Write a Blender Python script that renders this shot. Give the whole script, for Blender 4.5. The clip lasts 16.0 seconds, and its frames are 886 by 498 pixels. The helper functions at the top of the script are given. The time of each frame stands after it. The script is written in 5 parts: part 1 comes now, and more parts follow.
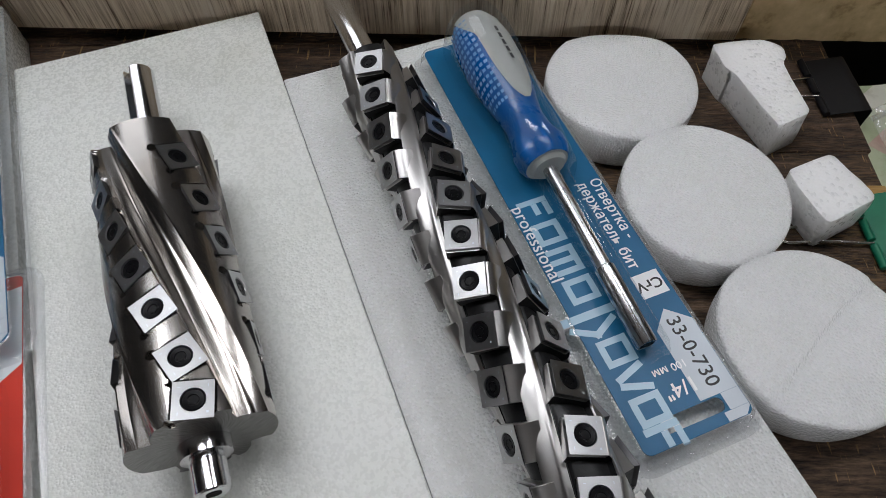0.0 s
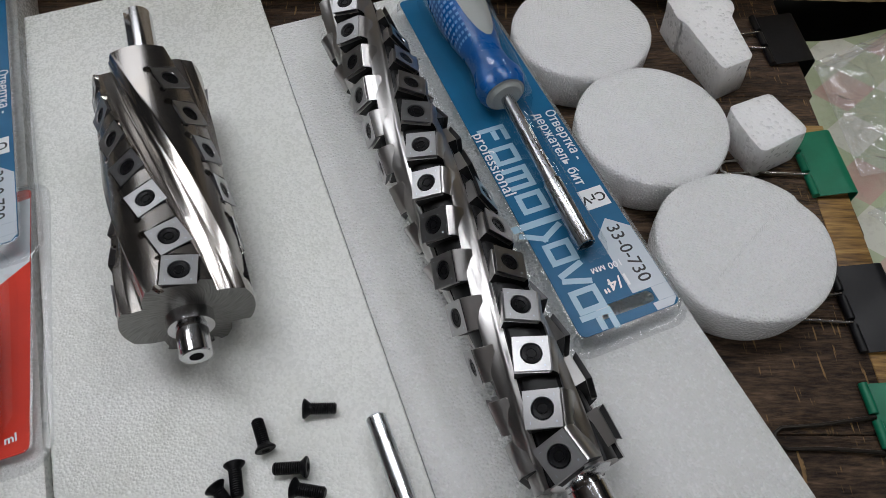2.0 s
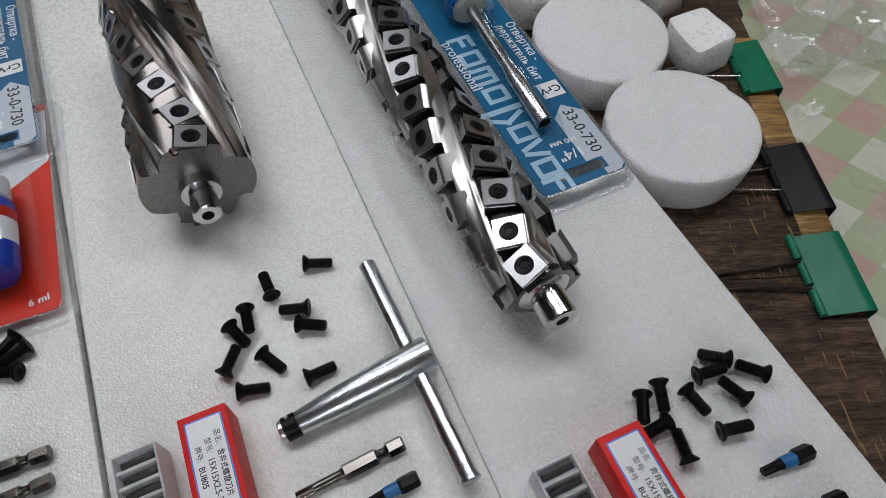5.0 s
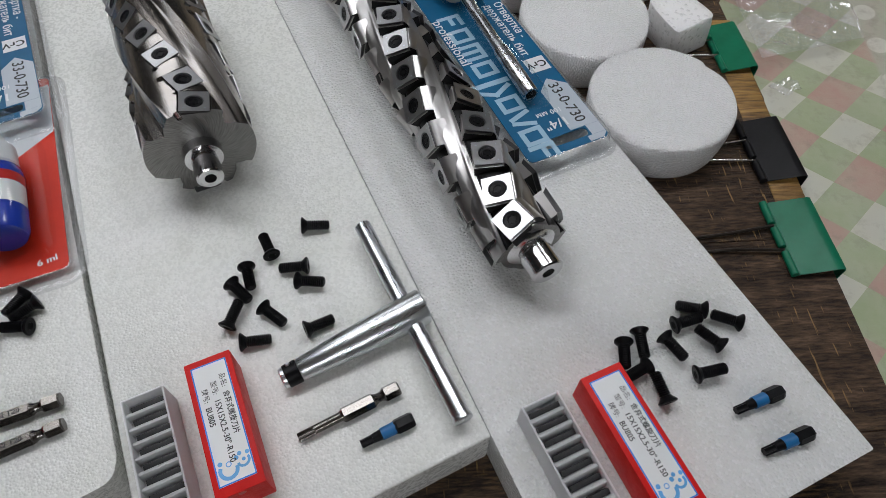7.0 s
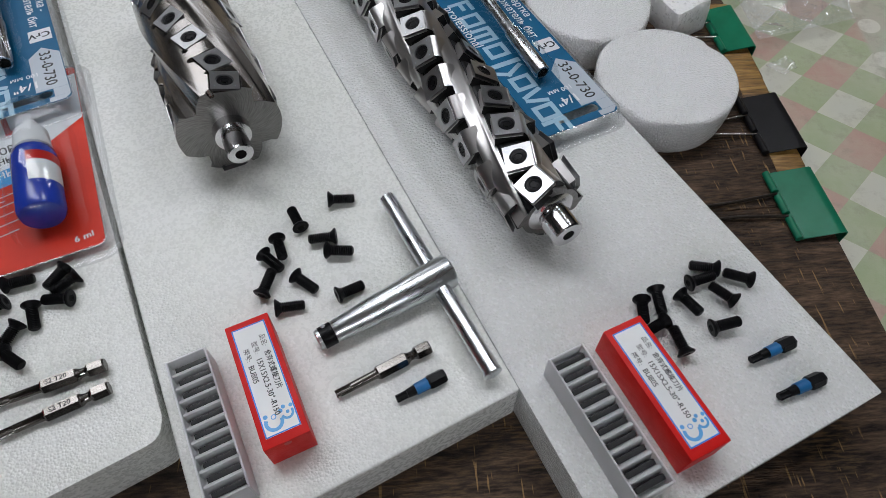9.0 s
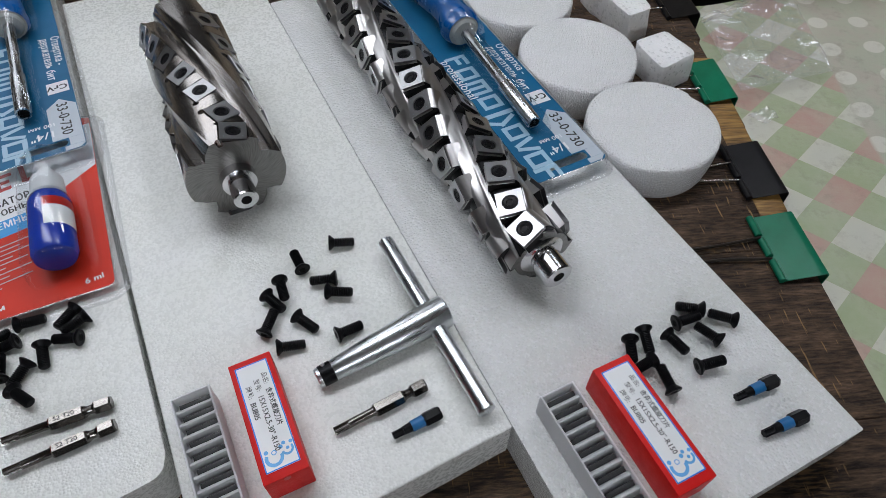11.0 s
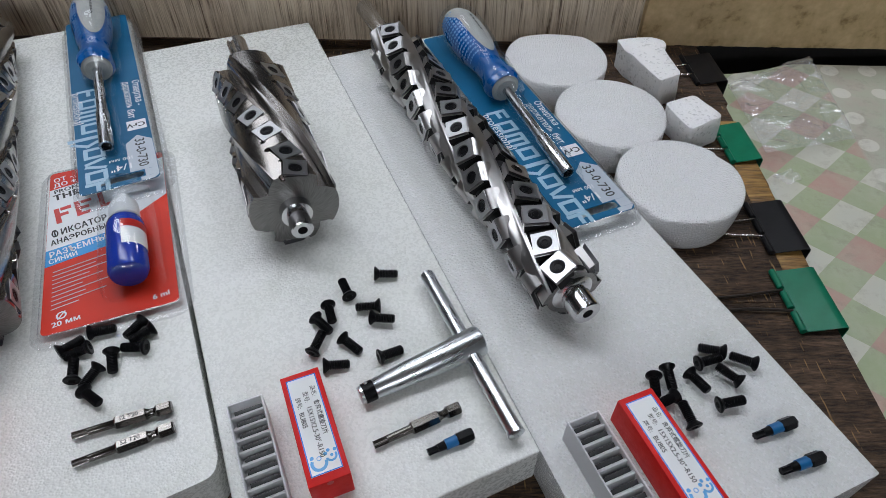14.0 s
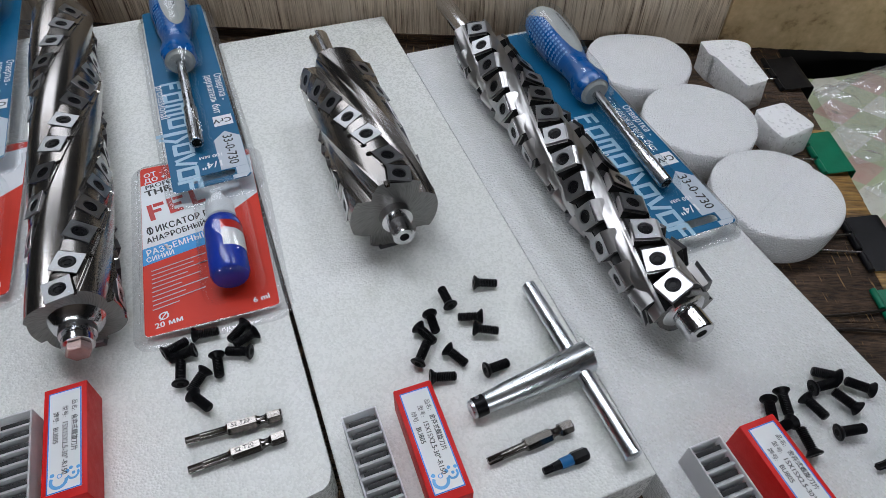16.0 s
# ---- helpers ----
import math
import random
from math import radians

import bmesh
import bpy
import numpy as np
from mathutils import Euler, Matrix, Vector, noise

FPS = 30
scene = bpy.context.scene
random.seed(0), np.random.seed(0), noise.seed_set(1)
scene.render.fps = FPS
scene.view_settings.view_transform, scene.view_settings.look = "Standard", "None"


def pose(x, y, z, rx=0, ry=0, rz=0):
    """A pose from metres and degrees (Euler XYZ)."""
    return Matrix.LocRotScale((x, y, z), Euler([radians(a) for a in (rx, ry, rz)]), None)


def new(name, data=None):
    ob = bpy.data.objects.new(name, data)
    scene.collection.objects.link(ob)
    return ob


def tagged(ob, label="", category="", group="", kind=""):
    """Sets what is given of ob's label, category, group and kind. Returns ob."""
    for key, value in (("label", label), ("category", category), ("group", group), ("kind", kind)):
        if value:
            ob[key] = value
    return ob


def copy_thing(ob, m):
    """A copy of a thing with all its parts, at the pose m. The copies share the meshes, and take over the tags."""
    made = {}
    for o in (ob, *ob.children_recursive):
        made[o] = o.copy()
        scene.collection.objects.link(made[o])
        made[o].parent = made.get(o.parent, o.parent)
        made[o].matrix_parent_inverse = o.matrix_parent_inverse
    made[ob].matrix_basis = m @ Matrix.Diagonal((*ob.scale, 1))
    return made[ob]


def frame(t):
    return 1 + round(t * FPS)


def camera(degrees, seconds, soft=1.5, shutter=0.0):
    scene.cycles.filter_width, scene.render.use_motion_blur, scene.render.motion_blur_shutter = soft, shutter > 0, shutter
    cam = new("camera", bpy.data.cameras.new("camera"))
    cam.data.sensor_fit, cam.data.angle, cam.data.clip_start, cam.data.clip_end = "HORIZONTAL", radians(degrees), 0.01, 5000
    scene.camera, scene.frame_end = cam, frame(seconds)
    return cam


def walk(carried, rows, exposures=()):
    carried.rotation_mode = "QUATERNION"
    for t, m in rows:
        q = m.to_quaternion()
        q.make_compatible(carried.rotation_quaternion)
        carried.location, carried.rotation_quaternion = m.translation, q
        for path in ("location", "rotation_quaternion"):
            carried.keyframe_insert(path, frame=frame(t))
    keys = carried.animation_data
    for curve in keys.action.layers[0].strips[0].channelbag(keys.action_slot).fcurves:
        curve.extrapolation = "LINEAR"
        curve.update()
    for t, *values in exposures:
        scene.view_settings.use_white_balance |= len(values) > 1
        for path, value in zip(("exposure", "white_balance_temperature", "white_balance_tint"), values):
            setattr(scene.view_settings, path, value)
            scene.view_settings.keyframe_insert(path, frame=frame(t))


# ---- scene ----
cam = camera(69.98, 16.0, soft=0.5)
PATH = [
    (0.0, 0.0000, 0.0000, 0.2801, 31.59, 0.57, 0.01),
    (0.5, 0.0030, -0.0120, 0.2776, 31.58, 0.67, -0.07),
    (1.0, 0.0080, -0.0235, 0.2786, 31.78, 0.66, -0.12),
    (1.5, 0.0148, -0.0376, 0.2821, 31.81, 0.71, 0.12),
    (2.0, 0.0209, -0.0574, 0.2846, 31.85, 0.61, 0.49),
    (2.5, 0.0301, -0.0715, 0.2876, 32.03, 0.63, 0.65),
    (3.0, 0.0343, -0.0891, 0.2831, 32.38, 0.59, 0.38),
    (3.5, 0.0243, -0.1058, 0.2856, 32.44, 0.67, -0.38),
    (4.0, 0.0226, -0.1209, 0.2848, 32.65, 0.62, -1.29),
    (6.5, 0.0164, -0.1612, 0.2816, 32.63, -0.17, -3.31),
    (7.0, 0.0175, -0.1689, 0.2846, 32.96, -0.28, -3.35),
    (7.5, 0.0152, -0.1754, 0.2850, 33.13, -0.23, -3.42),
    (8.0, 0.0096, -0.1832, 0.2846, 33.30, -0.19, -3.79),
    (10.5, -0.0074, -0.1978, 0.2917, 35.87, -0.12, -5.66),
    (11.0, 0.0007, -0.2018, 0.2968, 37.50, -0.21, -4.78),
    (11.5, 0.0034, -0.2126, 0.3018, 39.15, -0.34, -4.03),
    (12.0, 0.0025, -0.2169, 0.3059, 40.56, -0.36, -3.43),
    (12.5, 0.0003, -0.2198, 0.3093, 41.60, -0.33, -2.86),
    (13.0, -0.0015, -0.2246, 0.3126, 42.26, -0.30, -2.36),
    (13.5, -0.0043, -0.2282, 0.3138, 42.49, -0.26, -1.81),
    (14.0, -0.0090, -0.2285, 0.3117, 42.39, -0.22, -1.22),
    (14.5, -0.0184, -0.2282, 0.3114, 42.01, -0.28, -0.63),
    (15.0, -0.0329, -0.2255, 0.3162, 41.62, -0.35, 0.01),
    (15.5, -0.0483, -0.2170, 0.3161, 41.28, -0.45, 0.52),
    (16.0, -0.0636, -0.2127, 0.3170, 40.98, -0.44, 0.90),
]
walk(cam, [(t, pose(x, y, z, rx, ry, rz)) for t, x, y, z, rx, ry, rz in PATH],
     [(0.0, -0.12, 6500, 10), (3.0, -0.17, 6500, 10), (4.2, -0.14, 6500, 10), (7.0, -0.04, 6500, 10), (8.2, 0.0, 6450, 10), (11.0, 0.07, 6250, 10), (13.0, 0.07, 6200, 10), (16.0, 0.04, 6150, 10)])

# ---------------------------------------------------------------- light
world = bpy.data.worlds.new("room_air")
scene.world = world
world.use_nodes = True
world.node_tree.nodes["Background"].inputs[0].default_value = (0.02, 0.02, 0.02, 1)
world.node_tree.nodes["Background"].inputs[1].default_value = 0.2


PANEL_POWER = (9.5, 15.6, 2.8)
TUBE_POWER = 60.0

# ---------------------------------------------------------------- materials


def nodes_of(name):
    m = bpy.data.materials.new(name)
    m.use_nodes = True
    return m, m.node_tree, m.node_tree.nodes["Principled BSDF"]


def mapped(t, scale=(1, 1, 1), rot=(0, 0, 0), space="Object"):
    co, mp = t.nodes.new("ShaderNodeTexCoord"), t.nodes.new("ShaderNodeMapping")
    mp.inputs["Scale"].default_value, mp.inputs["Rotation"].default_value = scale, rot
    t.links.new(co.outputs[space], mp.inputs[0])
    return mp.outputs[0]


def noise_of(t, vec, scale, detail=4.0, rough=0.55):
    n = t.nodes.new("ShaderNodeTexNoise")
    n.inputs["Scale"].default_value, n.inputs["Detail"].default_value, n.inputs["Roughness"].default_value = scale, detail, rough
    t.links.new(vec, n.inputs["Vector"])
    return n.outputs["Fac"]


def ramp(t, fac, stops):
    r = t.nodes.new("ShaderNodeValToRGB")
    while len(r.color_ramp.elements) < len(stops):
        r.color_ramp.elements.new(0.5)
    for e, (p, c) in zip(r.color_ramp.elements, stops):
        e.position, e.color = p, (*c, 1) if len(c) == 3 else c
    t.links.new(fac, r.inputs[0])
    return r.outputs[0]


def span(t, fac, a, b, lo=0.0, hi=1.0):
    m = t.nodes.new("ShaderNodeMapRange")
    for i, v in enumerate((a, b, lo, hi)):
        m.inputs[i + 1].default_value = v
    t.links.new(fac, m.inputs[0])
    return m.outputs[0]


def mixed(t, fac, a, b, kind="MIX"):
    m = t.nodes.new("ShaderNodeMix")
    m.data_type, m.blend_type = "RGBA", kind
    for socket, v in ((m.inputs[0], fac), (m.inputs[6], a), (m.inputs[7], b)):
        if hasattr(v, "is_output"):
            t.links.new(v, socket)
        else:
            socket.default_value = v if isinstance(v, float) else (*v, 1)
    return m.outputs[2]


def sums(t, op, a, b=None):
    m = t.nodes.new("ShaderNodeMath")
    m.operation = op
    for socket, v in zip(m.inputs, (a, b)):
        if v is None:
            continue
        if hasattr(v, "is_output"):
            t.links.new(v, socket)
        else:
            socket.default_value = v
    return m.outputs[0]


def bump(t, p, height, strength=0.3, distance=0.001, normal=None):
    b = t.nodes.new("ShaderNodeBump")
    b.inputs["Strength"].default_value, b.inputs["Distance"].default_value = strength, distance
    t.links.new(height, b.inputs["Height"])
    if normal is not None:
        t.links.new(normal, b.inputs["Normal"])
    t.links.new(b.outputs[0], p.inputs["Normal"])
    return b.outputs[0]


def foam_material(name, cell, tint, relief, sparkle, smudge=0.22, depth=0.0, gloss=0.30, height=0.8):
    """Closed-cell foam: small domed cells with glossy skins, painted sparkle, faint mottling and rare smudges."""
    m, t, p = nodes_of(name)
    v = mapped(t)
    big = noise_of(t, v, 20, 3)
    mid = noise_of(t, v, 520, 4, 0.6)
    fine = noise_of(t, v, 1500, 3)
    colour = mixed(t, span(t, big, 0.35, 0.7), tint, (tint[0] * 0.955, tint[1] * 0.96, tint[2] * 0.935))
    colour = mixed(t, span(t, mid, 0.36, 0.64, 0.0, 0.08), colour, tuple(c * 0.93 for c in tint))
    gate = span(t, noise_of(t, v, 9, 2), 0.54, 0.66)
    smear = noise_of(t, mapped(t, (1, 0.5, 1), (0, 0, 0.4)), 45, 3, 0.5)
    colour = mixed(t, sums(t, "MULTIPLY", gate, span(t, smear, 0.50, 0.74, 0.0, smudge)), colour, (0.40, 0.41, 0.33))
    cells = t.nodes.new("ShaderNodeTexVoronoi")
    cells.inputs["Scale"].default_value = 1.0 / cell
    t.links.new(v, cells.inputs["Vector"])
    dome = sums(t, "SUBTRACT", 1.0, cells.outputs["Distance"])
    lift = t.nodes.new("ShaderNodeSeparateColor")
    t.links.new(cells.outputs["Color"], lift.inputs[0])
    # random cells whitened: glints of the skins painted into the colour
    colour = mixed(t, span(t, lift.outputs[0], 0.55, 1.0, 0.0, sparkle), colour, (0.97, 0.98, 0.98))
    t.links.new(colour, p.inputs["Base Color"])
    t.links.new(span(t, lift.outputs[1], 0.0, 1.0, gloss * 0.7, gloss * 1.5), p.inputs["Roughness"])
    p.inputs["Specular IOR Level"].default_value = 0.7
    if depth:
        p.inputs["Subsurface Weight"].default_value = depth
        p.inputs["Subsurface Radius"].default_value = (1, 1, 1)
        p.inputs["Subsurface Scale"].default_value = 0.009
    h = sums(t, "ADD", sums(t, "MULTIPLY", dome, sums(t, "ADD", 0.35, lift.outputs[0])), sums(t, "MULTIPLY", fine, 0.15))
    h = sums(t, "ADD", h, sums(t, "MULTIPLY", mid, 0.25))
    n1 = bump(t, p, big, 0.25, 0.003)
    bump(t, p, h, relief, cell * height, n1)
    return m


FOAM_SHEET = foam_material("foam_sheet", 0.0014, (0.76, 0.77, 0.74), 0.28, 0.12, 0.40, 0.3, 0.26)
FOAM_BRIGHT = foam_material("foam_sheet_coarse", 0.0016, (0.79, 0.80, 0.79), 0.70, 0.4, 0.10, 0.3, 0.18, 1.0)
FOAM_GRAIN = foam_material("foam_grain", 0.0015, (0.93, 0.94, 0.945), 0.9, 0.8, 0.0, 0.65, 0.14, 1.1)
FOAM_CUT = foam_material("torn_foam", 0.0022, (0.94, 0.95, 0.94), 0.45, 0.4, 0.0, 0.85, 0.35, 0.9)


def steel_material(name, colour, rough, streak=0.5, stain=(0.3, 0.26, 0.22), stain_amount=0.0):
    m, t, p = nodes_of(name)
    v = mapped(t)
    s = mapped(t, (1, 0.06, 1))
    lines = noise_of(t, s, 900, 3)
    cloud = noise_of(t, v, 60, 5, 0.6)
    c = mixed(t, span(t, cloud, 0.35, 0.7, 0.0, 1.0), colour, tuple(x * 0.92 for x in colour))
    if stain_amount:
        c = mixed(t, span(t, noise_of(t, v, 34, 3), 0.45, 0.62, 0.0, stain_amount), c, stain)
    t.links.new(c, p.inputs["Base Color"])
    p.inputs["Metallic"].default_value = 1.0
    t.links.new(span(t, sums(t, "ADD", sums(t, "MULTIPLY", cloud, 0.4), sums(t, "MULTIPLY", lines, 0.6)), 0.3, 0.7, rough * 0.9, rough * 1.12), p.inputs["Roughness"])
    bump(t, p, lines, streak * 0.12, 0.0004)
    return m


STEEL = steel_material("ground_steel", (0.44, 0.42, 0.40), 0.23, 0.8, (0.40, 0.36, 0.32), 0.5)


def face_material():
    """Faced steel: fine marks fanning out from the centre, its tone darkened to paint in shade."""
    m, t, p = nodes_of("turned_steel_face")
    sx = t.nodes.new("ShaderNodeSeparateXYZ")
    t.links.new(mapped(t), sx.inputs[0])
    ang = sums(t, "ARCTAN2", sx.outputs[0], sx.outputs[2])
    rad = sums(t, "SQRT", sums(t, "ADD", sums(t, "MULTIPLY", sx.outputs[0], sx.outputs[0]), sums(t, "MULTIPLY", sx.outputs[2], sx.outputs[2])))
    co = t.nodes.new("ShaderNodeCombineXYZ")
    t.links.new(sums(t, "ADD", sums(t, "MULTIPLY", ang, 14.0), sums(t, "MULTIPLY", rad, 380.0)), co.inputs[0])
    t.links.new(sums(t, "MULTIPLY", rad, 60.0), co.inputs[1])
    marks = noise_of(t, co.outputs[0], 2.6, 4, 0.6)
    # low base tones paint in the dimness on the heads' near ends
    c = mixed(t, span(t, marks, 0.35, 0.65), (0.30, 0.295, 0.285), (0.19, 0.185, 0.18))
    t.links.new(c, p.inputs["Base Color"])
    p.inputs["Metallic"].default_value = 1.0
    t.links.new(span(t, marks, 0.3, 0.7, 0.30, 0.44), p.inputs["Roughness"])
    bump(t, p, marks, 0.35, 0.0003)
    return m


SHADED_FACE = face_material()
BRIGHT = steel_material("bright_machined_steel", (0.70, 0.70, 0.71), 0.16, 0.8)
HEAD_STEEL = steel_material("milled_steel", (0.50, 0.49, 0.48), 0.33, 0.9)
CARBIDE = steel_material("carbide", (0.45, 0.455, 0.46), 0.30, 0.5)
ZINC = steel_material("zinc_plating", (0.66, 0.69, 0.71), 0.28, 0.9)
BIT_STEEL = steel_material("bit_steel", (0.15, 0.14, 0.13), 0.22, 0.6)


def paint(name, colour, rough=0.45, grain=300.0, relief=0.15, vary=0.9, metal=0.0, coat=0.0, spec=0.5):
    m, t, p = nodes_of(name)
    p.inputs["Specular IOR Level"].default_value = spec
    v = mapped(t)
    n, f = noise_of(t, v, grain * 0.2, 4), noise_of(t, v, grain, 3)
    c = mixed(t, span(t, n, 0.35, 0.7), colour, tuple(x * vary for x in colour))
    t.links.new(c, p.inputs["Base Color"])
    t.links.new(span(t, n, 0.3, 0.7, rough * 0.85, min(1.0, rough * 1.2)), p.inputs["Roughness"])
    p.inputs["Metallic"].default_value = metal
    p.inputs["Coat Weight"].default_value = coat
    bump(t, p, f, relief, 0.0004)
    return m


BLACK_OXIDE = paint("black_oxide", (0.006, 0.006, 0.007), 0.33, 500, 0.3, 0.7, spec=0.12)
# near-black fill that paints the shade inside holes and sockets
HOLE_SHADE = paint("dark_recess", (0.005, 0.005, 0.005), 0.7, 300, 0.2, spec=0.1)
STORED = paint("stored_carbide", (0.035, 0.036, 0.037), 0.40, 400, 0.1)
RED_PLASTIC = paint("red_box_plastic", (0.66, 0.012, 0.010), 0.45, 900, 0.35, 0.92, spec=0.22)
LABEL_WHITE = paint("label_paper", (0.78, 0.80, 0.80), 0.38, 500, 0.1, 0.97)
LABEL_BLUE = paint("label_blue_ink", (0.02, 0.22, 0.75), 0.4, 500, 0.05)
LABEL_SKY = paint("label_light_blue_ink", (0.12, 0.42, 0.80), 0.4, 500, 0.05, 0.8)
INK = paint("grey_ink", (0.045, 0.045, 0.05), 0.5, 500, 0.05)
INK_BLACK = paint("black_ink", (0.02, 0.02, 0.022), 0.45, 500, 0.05)
CARD_BLUE = paint("blue_card_print", (0.008, 0.125, 0.265), 0.36, 200, 0.05, 0.85, spec=0.28)
CARD_GREY = paint("grey_card_print", (0.50, 0.56, 0.62), 0.32, 200, 0.05, 0.95)
CARD_PALE = paint("pale_blue_print", (0.36, 0.55, 0.68), 0.32, 200, 0.05, 0.95)
CARD_WHITE = paint("white_print", (0.78, 0.80, 0.82), 0.35, 200, 0.05, 0.97)
CARD_RED = paint("red_card_print", (0.70, 0.034, 0.012), 0.36, 60, 0.05, 0.72, spec=0.25)
CARD_RED_DEEP = paint("deep_red_print", (0.55, 0.02, 0.015), 0.32, 60, 0.05, 0.85)
CARD_CYAN = paint("bright_blue_print", (0.03, 0.30, 0.68), 0.32, 60, 0.05, 0.92)
HANDLE_BLUE = paint("blue_handle_plastic", (0.006, 0.105, 0.36), 0.28, 400, 0.1, 0.85, 0.0, 0.1)
HANDLE_DOT = paint("light_blue_rubber", (0.16, 0.36, 0.66), 0.5, 400, 0.1)
HANDLE_GREY = paint("grey_handle_rubber", (0.42, 0.43, 0.41), 0.5, 500, 0.2)
BOTTLE_BLUE = paint("blue_fluid_bottle", (0.018, 0.055, 0.46), 0.24, 60, 0.05, 0.50, 0.0, 0.15)
BOTTLE_CAP = paint("white_bottle_cap", (0.72, 0.74, 0.75), 0.35, 300, 0.1)
BLUE_BAND = paint("blue_band", (0.012, 0.14, 0.36), 0.35, 400, 0.1)
CLIP_GREEN = paint("green_clip_enamel", (0.006, 0.165, 0.085), 0.36, 300, 0.15, 0.8, spec=0.22)
CLIP_BLACK = paint("black_clip_enamel", (0.008, 0.008, 0.009), 0.40, 300, 0.2, 0.7, spec=0.16)
WIRE_DARK = paint("dark_wire", (0.035, 0.028, 0.022), 0.4, 300, 0.2, 0.6, 0.6)
CHROME_SATIN = steel_material("satin_chrome", (0.52, 0.52, 0.53), 0.27, 0.7)
# near-black tone that paints shade into the gaps between the stepped head's teeth
GAP_SHADE = paint("oil_blackened_steel", (0.020, 0.020, 0.021), 0.38, 400, 0.3, 0.7, 0.3, spec=0.25)
# darker copy of the carbide: the unlit look of the flanks as colour
FLANK_SHADE = steel_material("ground_flank", (0.16, 0.16, 0.165), 0.30)
WIRE_BRIGHT = steel_material("nickel_wire", (0.62, 0.60, 0.56), 0.22)
NUT_PINK = paint("paint_dabbed_nut", (0.50, 0.36, 0.33), 0.40, 260, 0.5, 0.45, 0.45)


def clear_material(name, tint, gloss, rough, ripple, haze=0.0, rim=0.60):
    """Thin clear plastic: mostly open, with a Fresnel gloss."""
    m = bpy.data.materials.new(name)
    m.use_nodes = True
    t = m.node_tree
    t.nodes.clear()
    out, mix = t.nodes.new("ShaderNodeOutputMaterial"), t.nodes.new("ShaderNodeMixShader")
    tr, gl, fr = t.nodes.new("ShaderNodeBsdfTransparent"), t.nodes.new("ShaderNodeBsdfGlossy"), t.nodes.new("ShaderNodeLayerWeight")
    tr.inputs[0].default_value = (*tint, 1)
    gl.inputs["Roughness"].default_value = rough
    fr.inputs[0].default_value = 0.5
    b = t.nodes.new("ShaderNodeBump")
    b.inputs["Strength"].default_value, b.inputs["Distance"].default_value = 0.4, 0.001
    t.links.new(noise_of(t, mapped(t), ripple, 3), b.inputs["Height"])
    t.links.new(b.outputs[0], gl.inputs["Normal"])
    t.links.new(b.outputs[0], fr.inputs["Normal"])
    edge = sums(t, "POWER", fr.outputs["Facing"], 3.5)
    t.links.new(span(t, edge, 0.0, 1.0, gloss, rim), mix.inputs[0])
    base = tr.outputs[0]
    if haze:
        df, m2 = t.nodes.new("ShaderNodeBsdfDiffuse"), t.nodes.new("ShaderNodeMixShader")
        df.inputs[0].default_value = (0.85, 0.86, 0.86, 1)
        m2.inputs[0].default_value = haze
        t.links.new(tr.outputs[0], m2.inputs[1])
        t.links.new(df.outputs[0], m2.inputs[2])
        base = m2.outputs[0]
    t.links.new(base, mix.inputs[1])
    t.links.new(gl.outputs[0], mix.inputs[2])
    t.links.new(mix.outputs[0], out.inputs[0])
    return m


CLEAR = clear_material("clear_blister", (0.97, 0.985, 0.99), 0.045, 0.05, 26, 0.0, 0.36)
CLEAR_RIM = clear_material("clear_blister_rim", (0.95, 0.96, 0.97), 0.09, 0.10, 500, 0.07)
BAG_FILM = clear_material("bag_film", (0.99, 0.99, 0.99), 0.11, 0.08, 50, 0.20, 0.40)


def tray_material():
    m, t, p = nodes_of("milky_tray_plastic")
    v = mapped(t)
    p.inputs["Base Color"].default_value = (0.90, 0.91, 0.92, 1)
    p.inputs["Transmission Weight"].default_value = 0.50
    p.inputs["Subsurface Weight"].default_value = 0.25
    p.inputs["Subsurface Radius"].default_value = (0.004, 0.004, 0.004)
    p.inputs["Subsurface Scale"].default_value = 1.0
    p.inputs["Roughness"].default_value = 0.38
    p.inputs["IOR"].default_value = 1.3
    bump(t, p, noise_of(t, v, 700, 3), 0.2, 0.0003)
    return m


TRAY = tray_material()


